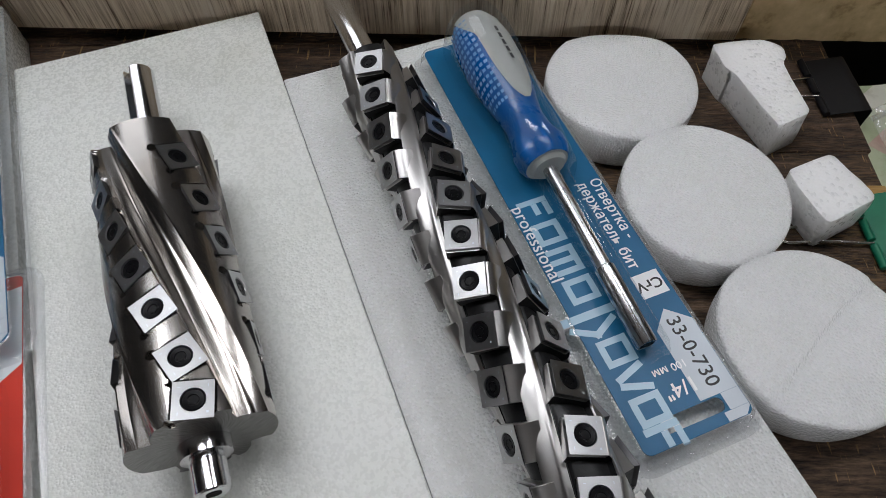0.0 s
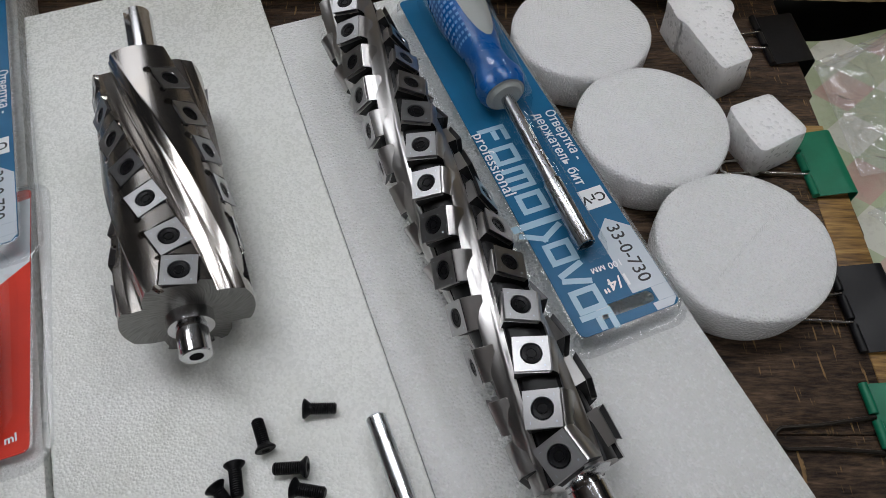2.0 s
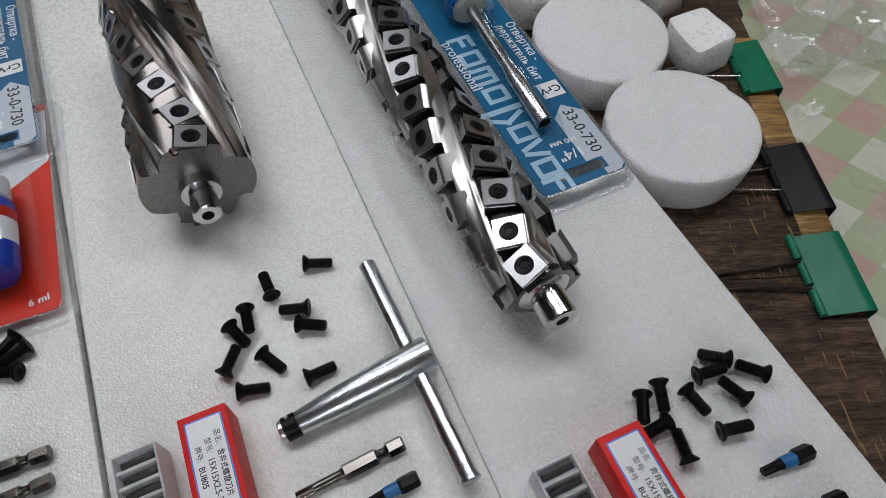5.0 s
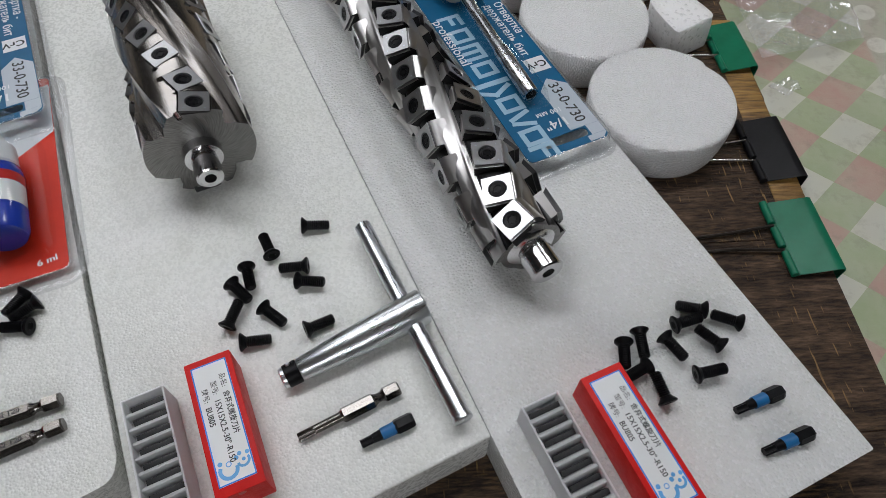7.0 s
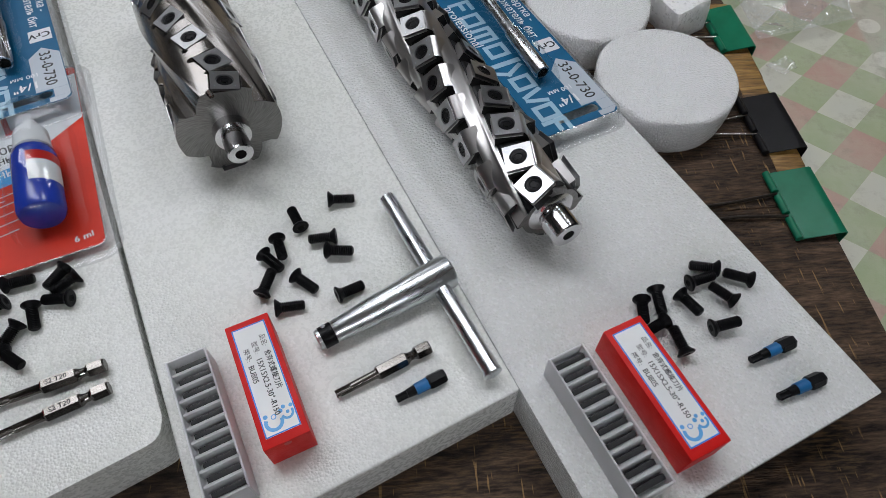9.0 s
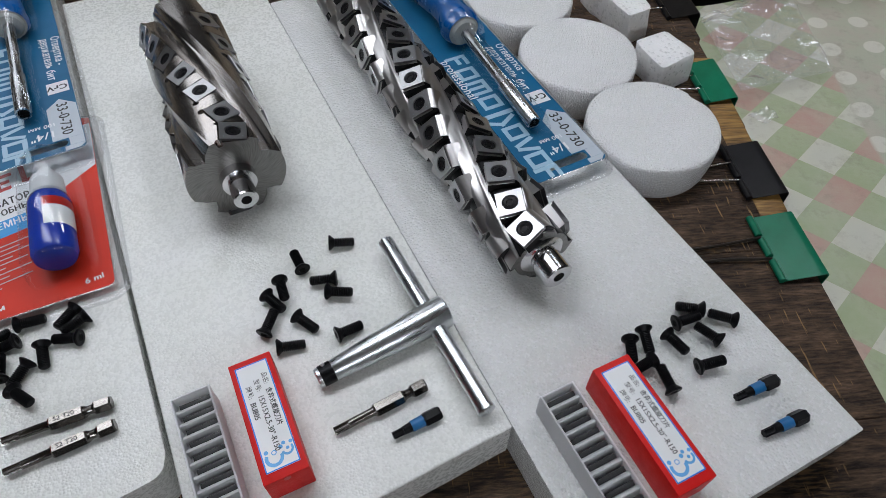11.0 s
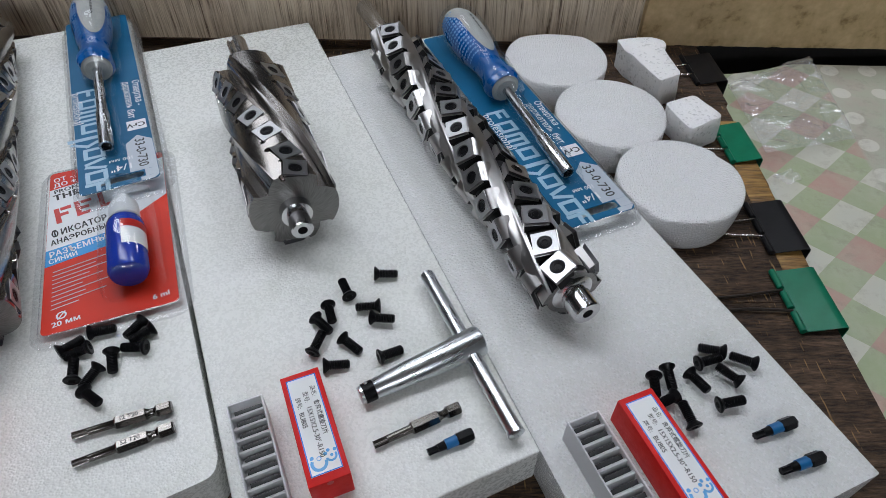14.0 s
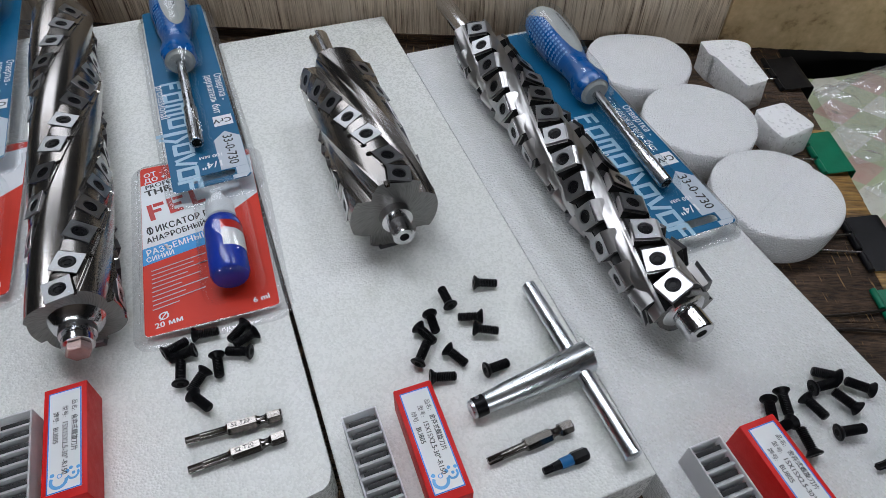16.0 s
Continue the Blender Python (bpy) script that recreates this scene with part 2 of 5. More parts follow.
def wood_material(name, stops, along, scale, rough, relief, scratch=0.0, scratch_colour=(0.3, 0.2, 0.1), spec=0.4):
    m, t, p = nodes_of(name)
    p.inputs["Specular IOR Level"].default_value = spec
    info = t.nodes.new("ShaderNodeObjectInfo")
    co = t.nodes.new("ShaderNodeTexCoord")
    off = t.nodes.new("ShaderNodeVectorMath")
    off.operation = "ADD"
    shift = t.nodes.new("ShaderNodeCombineXYZ")
    t.links.new(sums(t, "MULTIPLY", info.outputs["Random"], 7.0), shift.inputs[0])
    t.links.new(sums(t, "MULTIPLY", info.outputs["Random"], 3.0), shift.inputs[1])
    t.links.new(co.outputs["Object"], off.inputs[0])
    t.links.new(shift.outputs[0], off.inputs[1])
    mp = t.nodes.new("ShaderNodeMapping")
    mp.inputs["Scale"].default_value = along
    t.links.new(off.outputs[0], mp.inputs[0])
    g = noise_of(t, mp.outputs[0], scale, 6, 0.62)
    fine = noise_of(t, mp.outputs[0], scale * 4, 4, 0.6)
    patch = noise_of(t, off.outputs[0], 14, 4, 0.6)
    f = sums(t, "ADD", sums(t, "MULTIPLY", g, 0.55), sums(t, "MULTIPLY", fine, 0.30))
    f = sums(t, "ADD", f, sums(t, "MULTIPLY", patch, 0.25))
    f = span(t, f, 0.40, 0.70)
    c = ramp(t, f, stops)
    if scratch:
        # worn streaks along the grain, in patches
        worn = sums(t, "MULTIPLY", span(t, noise_of(t, off.outputs[0], 11, 3), 0.50, 0.66), span(t, fine, 0.47, 0.62))
        c = mixed(t, sums(t, "MULTIPLY", worn, 0.65), c, tuple(0.55 * k for k in scratch_colour))
        for turn, sc_scale, gate_scale, lo in ((0.9, 520, 34, 0.67), (-0.5, 600, 41, 0.68), (0.15, 560, 29, 0.67), (1.5, 480, 37, 0.69)):
            sc = t.nodes.new("ShaderNodeMapping")
            sc.inputs["Scale"].default_value = (1, 0.09, 1)
            sc.inputs["Rotation"].default_value = (0, 0, turn)
            t.links.new(off.outputs[0], sc.inputs[0])
            s = noise_of(t, sc.outputs[0], sc_scale, 2, 0.4)
            gate = noise_of(t, off.outputs[0], gate_scale, 3)
            w = sums(t, "MULTIPLY", span(t, s, lo, lo + 0.03), span(t, gate, 0.52, 0.58))
            c = mixed(t, sums(t, "MULTIPLY", w, scratch), c, scratch_colour)
        pits = noise_of(t, off.outputs[0], 130, 4, 0.6)
        c = mixed(t, span(t, pits, 0.68, 0.74, 0.0, 0.8), c, (0.004, 0.003, 0.002))
    t.links.new(c, p.inputs["Base Color"])
    t.links.new(span(t, f, 0.2, 0.9, rough * 0.85, min(1.0, rough * 1.25)), p.inputs["Roughness"])
    bump(t, p, f, relief, 0.0014)
    return m


TABLE_WOOD = wood_material("stained_bench_wood", [(0.05, (0.012, 0.008, 0.006)), (0.38, (0.050, 0.033, 0.023)), (0.64, (0.095, 0.062, 0.042)), (0.95, (0.17, 0.112, 0.073))],
                           (0.16, 1, 1), 190, 0.62, 0.8, 0.85, (0.34, 0.21, 0.09), 0.22)
GOLD_WOOD = wood_material("varnished_edge_wood", [(0.1, (0.05, 0.024, 0.007)), (0.35, (0.17, 0.09, 0.025)), (0.65, (0.33, 0.19, 0.055)), (0.95, (0.46, 0.29, 0.10))],
                          (0.09, 1, 1), 110, 0.42, 0.4)
WALL_WOOD = wood_material("weathered_wall_board", [(0.04, (0.15, 0.10, 0.065)), (0.26, (0.53, 0.42, 0.295)), (0.58, (0.78, 0.66, 0.50)), (0.95, (0.86, 0.77, 0.63))],
                          (1, 1, 0.03), 240, 0.75, 0.8)
PANEL = wood_material("kraft_panel", [(0.0, (0.30, 0.195, 0.085)), (0.30, (0.56, 0.41, 0.215)), (0.65, (0.66, 0.495, 0.27)), (0.95, (0.74, 0.58, 0.34))],
                      (0.7, 1, 0.7), 30, 0.6, 0.3)
ROOM_WALL = paint("room_wall_plaster", (0.05, 0.049, 0.047), 0.85, 60, 0.3)
ROOM_CEILING = paint("white_lamp_enamel", (0.80, 0.80, 0.79), 0.85, 60, 0.3)
ROOM_BOARDS = paint("brown_ceiling_boards", (0.20, 0.155, 0.12), 0.8, 40, 0.3)
ROOM_FLOOR = paint("room_floor_concrete", (0.07, 0.066, 0.06), 0.8, 60, 0.4)
# black that paints the shade of the gap behind the boards
VOID_SHADE = paint("dark_gap_board", (0.012, 0.011, 0.010), 0.9, 60, 0.2)


def cloth_material():
    """Oilcloth: white, green and pink squares, with white dots along one band."""
    m, t, p = nodes_of("checked_oilcloth")
    v = mapped(t, (1, 1, 1))
    sx = t.nodes.new("ShaderNodeSeparateXYZ")
    t.links.new(v, sx.inputs[0])
    x, y = sums(t, "SUBTRACT", sx.outputs[0], 0.325), sums(t, "SUBTRACT", sx.outputs[1], 0.1255)

    def lin(a, b):
        return sums(t, "ADD", sums(t, "MULTIPLY", x, a), sums(t, "MULTIPLY", y, b))

    # cell vectors (0.0205, -0.0177) and (-0.0265, -0.0225)
    det = 0.0205 * -0.0225 - (-0.0177 * -0.0265)
    i = sums(t, "ADD", lin(-0.0225 / det, 0.0265 / det), 0.5)
    j = sums(t, "ADD", lin(0.0177 / det, 0.0205 / det), 0.5)
    oi = sums(t, "MODULO", sums(t, "ABSOLUTE", sums(t, "FLOOR", i)), 2.0)
    oj = sums(t, "MODULO", sums(t, "ABSOLUTE", sums(t, "FLOOR", j)), 2.0)
    both = sums(t, "MULTIPLY", oi, oj)
    none = sums(t, "MULTIPLY", sums(t, "SUBTRACT", 1.0, oi), sums(t, "SUBTRACT", 1.0, oj))
    weave = noise_of(t, v, 900, 3)
    blot = noise_of(t, v, 38, 5, 0.65)
    green = mixed(t, span(t, blot, 0.35, 0.65), (0.36, 0.42, 0.25), (0.42, 0.46, 0.32))
    pink = mixed(t, span(t, blot, 0.35, 0.65), (0.47, 0.30, 0.25), (0.47, 0.37, 0.30))
    white = (0.58, 0.58, 0.50)
    c = mixed(t, none, mixed(t, both, green, pink), white)
    # plain band with dots
    band = sums(t, "ADD", sums(t, "SUBTRACT", x, 0.042), sums(t, "MULTIPLY", y, -0.10))
    inband = span(t, band, -0.002, 0.002)
    c = mixed(t, inband, c, mixed(t, span(t, blot, 0.4, 0.6), (0.44, 0.46, 0.36), (0.46, 0.43, 0.36)))
    dy = sums(t, "SUBTRACT", sums(t, "FRACT", sums(t, "MULTIPLY", sums(t, "ADD", y, 0.0105), 1 / 0.0405)), 0.5)
    dx = sums(t, "SUBTRACT", sums(t, "FRACT", sums(t, "MULTIPLY", sums(t, "ADD", sums(t, "SUBTRACT", x, 0.0275), sums(t, "MULTIPLY", y, -0.14)), 1 / 0.040)), 0.5)
    r = sums(t, "SQRT", sums(t, "ADD", sums(t, "MULTIPLY", dx, dx), sums(t, "MULTIPLY", dy, dy)))
    c = mixed(t, sums(t, "MULTIPLY", span(t, r, 0.24, 0.22), inband), c, (0.62, 0.61, 0.54))
    grime = noise_of(t, v, 75, 6, 0.7)
    c = mixed(t, span(t, grime, 0.52, 0.80, 0.0, 0.55), c, (0.23, 0.20, 0.15))
    t.links.new(c, p.inputs["Base Color"])
    p.inputs["Roughness"].default_value = 0.48
    bump(t, p, sums(t, "ADD", blot, sums(t, "MULTIPLY", weave, 0.3)), 0.25, 0.0015)
    return m


CLOTH = cloth_material()


def glow_material(name, strength):
    m = bpy.data.materials.new(name)
    m.use_nodes = True
    p = m.node_tree.nodes["Principled BSDF"]
    p.inputs["Base Color"].default_value = (0.8, 0.8, 0.8, 1)
    p.inputs["Emission Color"].default_value = (0.945, 0.955, 1.0, 1)
    p.inputs["Emission Strength"].default_value = strength
    return m



# ---------------------------------------------------------------- building helpers


def soft(a, b, x):
    x = max(0.0, min(1.0, (x - a) / (b - a)))
    return x * x * (3 - 2 * x)


def part(name, bm, material, parent=None, label="", m=None, smooth=35.0):
    """Links a bmesh as one mesh object under a thing or a part."""
    me = bpy.data.meshes.new(name)
    bm.to_mesh(me)
    bm.free()
    for mat in material if isinstance(material, (list, tuple)) else [material]:
        me.materials.append(mat)
    if smooth:
        me.shade_smooth()
        me.set_sharp_from_angle(angle=radians(smooth))
    ob = new(name, me)
    ob.parent = parent
    if m is not None:
        ob.matrix_local = m
    return tagged(ob, label)


def again(ob, m, parent=None):
    """Another object on the same mesh."""
    o = new(ob.name.split(".")[0], ob.data)
    o.parent = parent or ob.parent
    o.matrix_local = m
    return o


def thing(name, m, label, category, group="", kind=""):
    ob = new(name)
    ob.empty_display_size = 0.01
    ob.matrix_world = m
    return tagged(ob, label, category, group, kind)


def block(sx, sy, sz, bevel=0.0, segments=2, base=True):
    bm = bmesh.new()
    bmesh.ops.create_cube(bm, size=1)
    bmesh.ops.scale(bm, vec=(sx, sy, sz), verts=bm.verts)
    if base:
        bmesh.ops.translate(bm, vec=(0, 0, sz / 2), verts=bm.verts)
    if bevel:
        bmesh.ops.bevel(bm, geom=bm.edges[:], offset=bevel, segments=segments, profile=0.6, affect="EDGES")
    return bm


def prism(points, z0, z1, bevel=0.0, segments=2):
    bm = bmesh.new()
    low = [bm.verts.new((x, y, z0)) for x, y in points]
    top = [bm.verts.new((x, y, z1)) for x, y in points]
    n = len(points)
    bm.faces.new(low[::-1])
    bm.faces.new(top)
    for i in range(n):
        bm.faces.new((low[i], low[(i + 1) % n], top[(i + 1) % n], top[i]))
    bm.normal_update()
    if bevel:
        rim = [e for e in bm.edges if all(v.co.z == z1 for v in e.verts) or e.verts[0].co.z != e.verts[1].co.z]
        bmesh.ops.bevel(bm, geom=rim, offset=bevel, segments=segments, profile=0.6, affect="EDGES")
    return bm


def rounded(w, h, r, n=6):
    pts = []
    for cx, cy, a0 in ((w / 2 - r, h / 2 - r, 0), (-w / 2 + r, h / 2 - r, 90), (-w / 2 + r, -h / 2 + r, 180), (w / 2 - r, -h / 2 + r, 270)):
        for i in range(n + 1):
            a = radians(a0 + 90 * i / n)
            pts.append((cx + r * math.cos(a), cy + r * math.sin(a)))
    return pts


def lathe(profile, n=32, axis="y"):
    """Turned body: profile of (along, radius)."""
    bm = bmesh.new()
    rings = []
    for s, r in profile:
        if r < 1e-6:
            rings.append([bm.verts.new((0, s, 0) if axis == "y" else (0, 0, s))])
            continue
        ring = []
        for i in range(n):
            a = 2 * math.pi * i / n
            ring.append(bm.verts.new((r * math.sin(a), s, r * math.cos(a)) if axis == "y" else (r * math.cos(a), r * math.sin(a), s)))
        rings.append(ring)
    for a, b in zip(rings, rings[1:]):
        for i in range(n):
            q = [a[i % len(a)], a[(i + 1) % len(a)], b[(i + 1) % len(b)], b[i % len(b)]]
            q = list(dict.fromkeys(q))
            if len(q) > 2:
                bm.faces.new(q)
    for ring in (rings[0], rings[-1]):
        if len(ring) > 2:
            bm.faces.new(ring)
    bmesh.ops.recalc_face_normals(bm, faces=bm.faces)
    return bm


def hexed(s0, s1, across, chamfer=0.0008):
    r = across / math.sqrt(3)
    return moved(lathe([(s0, r * 0.86), (s0 + chamfer, r), (s1 - chamfer, r), (s1, r * 0.86)], 6), pose(0, 0, 0, 0, 30, 0))


def star(s0, s1, r, depth=0.72, lobes=6):
    """A six-lobed drive."""
    bm = bmesh.new()
    n = lobes * 4
    rings = []
    for s, k in ((s0, 1.0), (s1, 1.0)):
        rings.append([bm.verts.new(((r * (1 - (1 - depth) * (0.5 + 0.5 * math.cos(lobes * 2 * math.pi * i / n)))) * math.sin(2 * math.pi * i / n) * k, s,
                                    (r * (1 - (1 - depth) * (0.5 + 0.5 * math.cos(lobes * 2 * math.pi * i / n)))) * math.cos(2 * math.pi * i / n) * k)) for i in range(n)])
    for i in range(n):
        bm.faces.new((rings[0][i], rings[0][(i + 1) % n], rings[1][(i + 1) % n], rings[1][i]))
    bm.faces.new(rings[0])
    bm.faces.new(rings[1])
    bmesh.ops.recalc_face_normals(bm, faces=bm.faces)
    return bm


def joined(*bms):
    out = bmesh.new()
    for b in bms:
        me = bpy.data.meshes.new("tmp")
        b.to_mesh(me)
        b.free()
        out.from_mesh(me)
        bpy.data.meshes.remove(me)
    return out


def moved(bm, m):
    bmesh.ops.transform(bm, matrix=m, verts=bm.verts)
    return bm


def writing(text, size, material, parent, m, align="LEFT", bold=0.0, squeeze=1.0, name="lettering"):
    """Printed words as a thin mesh."""
    cu = bpy.data.curves.new("words", "FONT")
    cu.body, cu.size, cu.align_x, cu.align_y = text, size, align, "CENTER"
    cu.space_character = 1.0 + bold * 400
    cu.resolution_u = 3
    tmp = bpy.data.objects.new("words", cu)
    scene.collection.objects.link(tmp)
    bpy.context.view_layer.update()
    me = bpy.data.meshes.new_from_object(tmp.evaluated_get(bpy.context.evaluated_depsgraph_get()))
    bpy.data.objects.remove(tmp)
    if bold:
        bm = bmesh.new()
        for k, (dx, dy) in enumerate(((0, 0), (1, 0), (-1, 0), (0.6, 0.6), (-0.6, -0.6))):
            old = set(bm.verts)
            bm.from_mesh(me)
            bmesh.ops.translate(bm, vec=(dx * bold * 1.6, dy * bold * 1.6, 0.000012 * k), verts=[q for q in bm.verts if q not in old])
        bm.to_mesh(me)
        bm.free()
    me.materials.clear()
    me.materials.append(material)
    me.name = name
    ob = new(name, me)
    ob.parent = parent
    ob.matrix_local = m @ Matrix.Diagonal((squeeze, 1, 1, 1))
    return ob


def bar(w, h, x, y, z, material, parent, name="printed_bar", rot=0.0):
    bm = bmesh.new()
    bmesh.ops.create_grid(bm, x_segments=1, y_segments=1, size=0.5)
    bmesh.ops.scale(bm, vec=(w, h, 1), verts=bm.verts)
    return part(name, bm, material, parent, m=pose(x, y, z, 0, 0, rot), smooth=0)

# ---------------------------------------------------------------- setting
BENCH_Z = -0.031


def slab(name, x0, x1, y0, y1, z0, z1, material, label, bevel=0.0, category="", parent=None):
    bm = block(x1 - x0, y1 - y0, z1 - z0, bevel)
    ob = part(name, bm, material, parent, label, pose((x0 + x1) / 2, (y0 + y1) / 2, z0))
    return tagged(ob, label, category, "", "structure") if parent is None else ob


slab("floor", -2.5, 2.5, -2.5, 2.5, -1.0, -0.9, ROOM_FLOOR, "grey concrete workshop floor below the bench")
slab("ceiling", -2.5, 2.5, -2.5, 2.5, 1.6, 1.7, ROOM_BOARDS, "dark brown boarded workshop ceiling")
slab("wall_south", -2.5, 2.5, -2.6, -2.5, -0.9, 1.6, ROOM_WALL, "dull plastered workshop wall")
slab("wall_west", -2.6, -2.5, -2.5, 2.5, -0.9, 1.6, ROOM_WALL, "dull plastered workshop wall")
slab("wall_east", 2.5, 2.6, -2.5, 2.5, -0.9, 1.6, ROOM_WALL, "dull plastered workshop wall")
slab("wall_north", -2.5, 2.5, 2.5, 2.6, -0.9, 1.6, ROOM_WALL, "dull plastered workshop wall")



def tube_lamp(x, y, z, rot, length, power, label):
    lampo = thing("tube_lamp", pose(x, y, z, 0, 0, rot), label, "ceiling lamp", "tube lamps")
    part("tube", moved(lathe([(-length / 2, 0.0), (-length / 2, 0.016), (length / 2, 0.016), (length / 2, 0.0)], 16), pose(0, 0, 0)), glow_material("tube_glow", power), lampo, "glowing white tube")
    cap = part("end_cap", lathe([(-0.02, 0.0), (-0.02, 0.019), (0.02, 0.019), (0.02, 0.0)], 16), ROOM_CEILING, lampo, "", pose(0, -length / 2 - 0.02, 0))
    again(cap, pose(0, length / 2 + 0.02, 0))
    part("batten", block(0.05, length + 0.08, 0.03, 0.003), ROOM_CEILING, lampo, "", pose(0, 0, 0.03))
    rod = part("hanger", block(0.008, 0.008, 1.6 - z - 0.058, 0.001), ROOM_CEILING, lampo, "", pose(0, -length * 0.4, 0.0595))
    again(rod, pose(0, length * 0.4, 0.0595))
    return lampo


def panel_lamp(x, y, z, rot, length, width, power, label):
    """A flat ceiling light: metal tray, glowing diffuser, two hangers."""
    lampo = thing("panel_lamp", pose(x, y, z, 0, 0, rot), label, "ceiling lamp", "panel lamps")
    part("diffuser", block(width, length, 0.006, 0.001), glow_material("diffuser_glow", power), lampo, "glowing white diffuser")
    part("housing", block(width + 0.03, length + 0.03, 0.04, 0.004), ROOM_CEILING, lampo, "", pose(0, 0, 0.0065))
    rod = part("hanger", block(0.008, 0.008, 1.6 - z - 0.0465, 0.001), ROOM_CEILING, lampo, "", pose(0, -length * 0.4, 0.0465))
    again(rod, pose(0, length * 0.4, 0.0465))
    return lampo


panel_lamp(-0.50, 0.48, 1.40, 78, 1.2, 0.30, PANEL_POWER[0], "long white panel lamp under the ceiling, over the bench")
panel_lamp(0.62, 0.66, 1.40, 60, 0.45, 0.30, PANEL_POWER[1], "short white panel lamp under the ceiling")
# the third panel is added for an unseen bright area mirrored in the steel
panel_lamp(-1.10, 1.65, 1.40, 100, 1.3, 0.70, PANEL_POWER[2], "wide white glowing panel added beyond the bench for reflections in the steel")
# added out of view, to brighten the upright boards behind the bench
tube_lamp(0.10, -1.65, 0.92, 90, 1.2, TUBE_POWER, "unseen white tube lamp added behind the work place to light the boards")

# weathered board and kraft-coloured panel behind the bench
board = part("backboard", block(1.20, 0.018, 0.118, 0.0015), WALL_WOOD, None, "", pose(-0.399, 0.3867, -0.0215, 0, 0, -2.2))
tagged(board, "weathered brown wooden board standing behind the bench", "board", "", "structure")
panel_bm = block(0.86, 0.014, 0.139, 0.001)
bmesh.ops.subdivide_edges(panel_bm, edges=[e for e in panel_bm.edges if abs(e.verts[0].co.x - e.verts[1].co.x) > 0.5], cuts=140)
for v in panel_bm.verts:
    if v.co.z < 0.01:
        v.co.z += 0.0016 * abs(noise.noise((v.co.x * 30, 0.0, 2.0))) + 0.0012 * noise.noise((v.co.x * 110, 0.0, 5.0)) + 0.0008
panel = part("back_panel", panel_bm, PANEL, None, "", pose(0.636, 0.365, -0.0387, 0, 1.1, -1.0))
tagged(panel, "stained tan panel with a torn lower edge", "panel", "", "structure")
# added black sheet in place of the unlit gap
slab("dark_recess", -1.1, 1.3, 0.44, 0.45, -0.2, 0.06, VOID_SHADE, "black sheet painted as the unlit gap behind the boards", 0, "recess")

# bench top: stained planks running across, with a varnished strip at the end
bench = thing("bench_top", pose(0, 0, BENCH_Z), "dark stained plank bench top, scratched and worn", "workbench", "", "structure")
ys = [-0.62, -0.475, -0.338, -0.205, -0.0855, 0.031, 0.148, 0.262, 0.366, 0.44]
for a, b in zip(ys, ys[1:]):
    xr = 0.2585 + 0.030 * (a + b) / 2
    part("plank", block(xr + 0.95, b - a - 0.0005, 0.03, 0.0007), TABLE_WOOD, bench, "", pose((xr - 0.95) / 2, (a + b) / 2, -0.03))


def edge_strip(y0, y1):
    xm = 0.2585 + 0.030 * (y0 + y1) / 2
    return part("edge_strip", block(0.020, y1 - y0, 0.0016, 0.0005), GOLD_WOOD, bench, "varnished golden wooden strip", pose(xm - 0.0095, (y0 + y1) / 2, -0.001, 0, 0, -1.72))


edge_strip(0.050, 0.235)
bench_leg = part("leg", block(0.07, 0.07, 0.8389, 0.003), TABLE_WOOD, bench, "", pose(-0.85, -0.55, -0.869))
for lx, ly in ((0.19, -0.55), (-0.85, 0.38), (0.19, 0.38)):
    again(bench_leg, pose(lx, ly, -0.869))


def cloth_sheet():
    bm = bmesh.new()
    bmesh.ops.create_grid(bm, x_segments=90, y_segments=110, size=0.5)
    for v in bm.verts:
        x, y = 0.62 + v.co.x * 0.76, -0.131 + v.co.y * 0.958
        y -= 0.016 * soft(0.29, 0.345, y) * (1 - soft(0.27, 0.37, x)) + 0.007 * soft(0.30, 0.345, y) * noise.noise((x * 14, 1.0, 4.0))
        z = -0.0445 + 0.0035 * noise.noise((x * 9, y * 9, 0.3)) + 0.0012 * noise.noise((x * 30, y * 30, 2))
        v.co = (x, y, z)
    return bm


cloth = part("oilcloth", cloth_sheet(), CLOTH, None, "", None, 60)
tagged(cloth, "grimy checked oilcloth in green, pink and white with dots", "tablecloth")
side_table = slab("side_table", 0.285, 1.02, -0.62, 0.30, -0.085, -0.058, TABLE_WOOD, "dark low table top under the oilcloth", 0.002, "table")
side_leg = part("leg", block(0.05, 0.05, 0.8145, 0.003), TABLE_WOOD, side_table, "", pose(-0.32, -0.41, -0.815))
for lx, ly in ((0.32, -0.41), (-0.32, 0.41), (0.32, 0.41)):
    again(side_leg, pose(lx, ly, -0.815))

# ---------------------------------------------------------------- foam


def foam(name, points, z0, z1, material, label, bevel, seg=3, category="foam sheet", group=""):
    bm = prism(points, z0, z1, bevel, seg)
    ob = part(name, bm, material, None, "", None, 40)
    return tagged(ob, label, category, group)


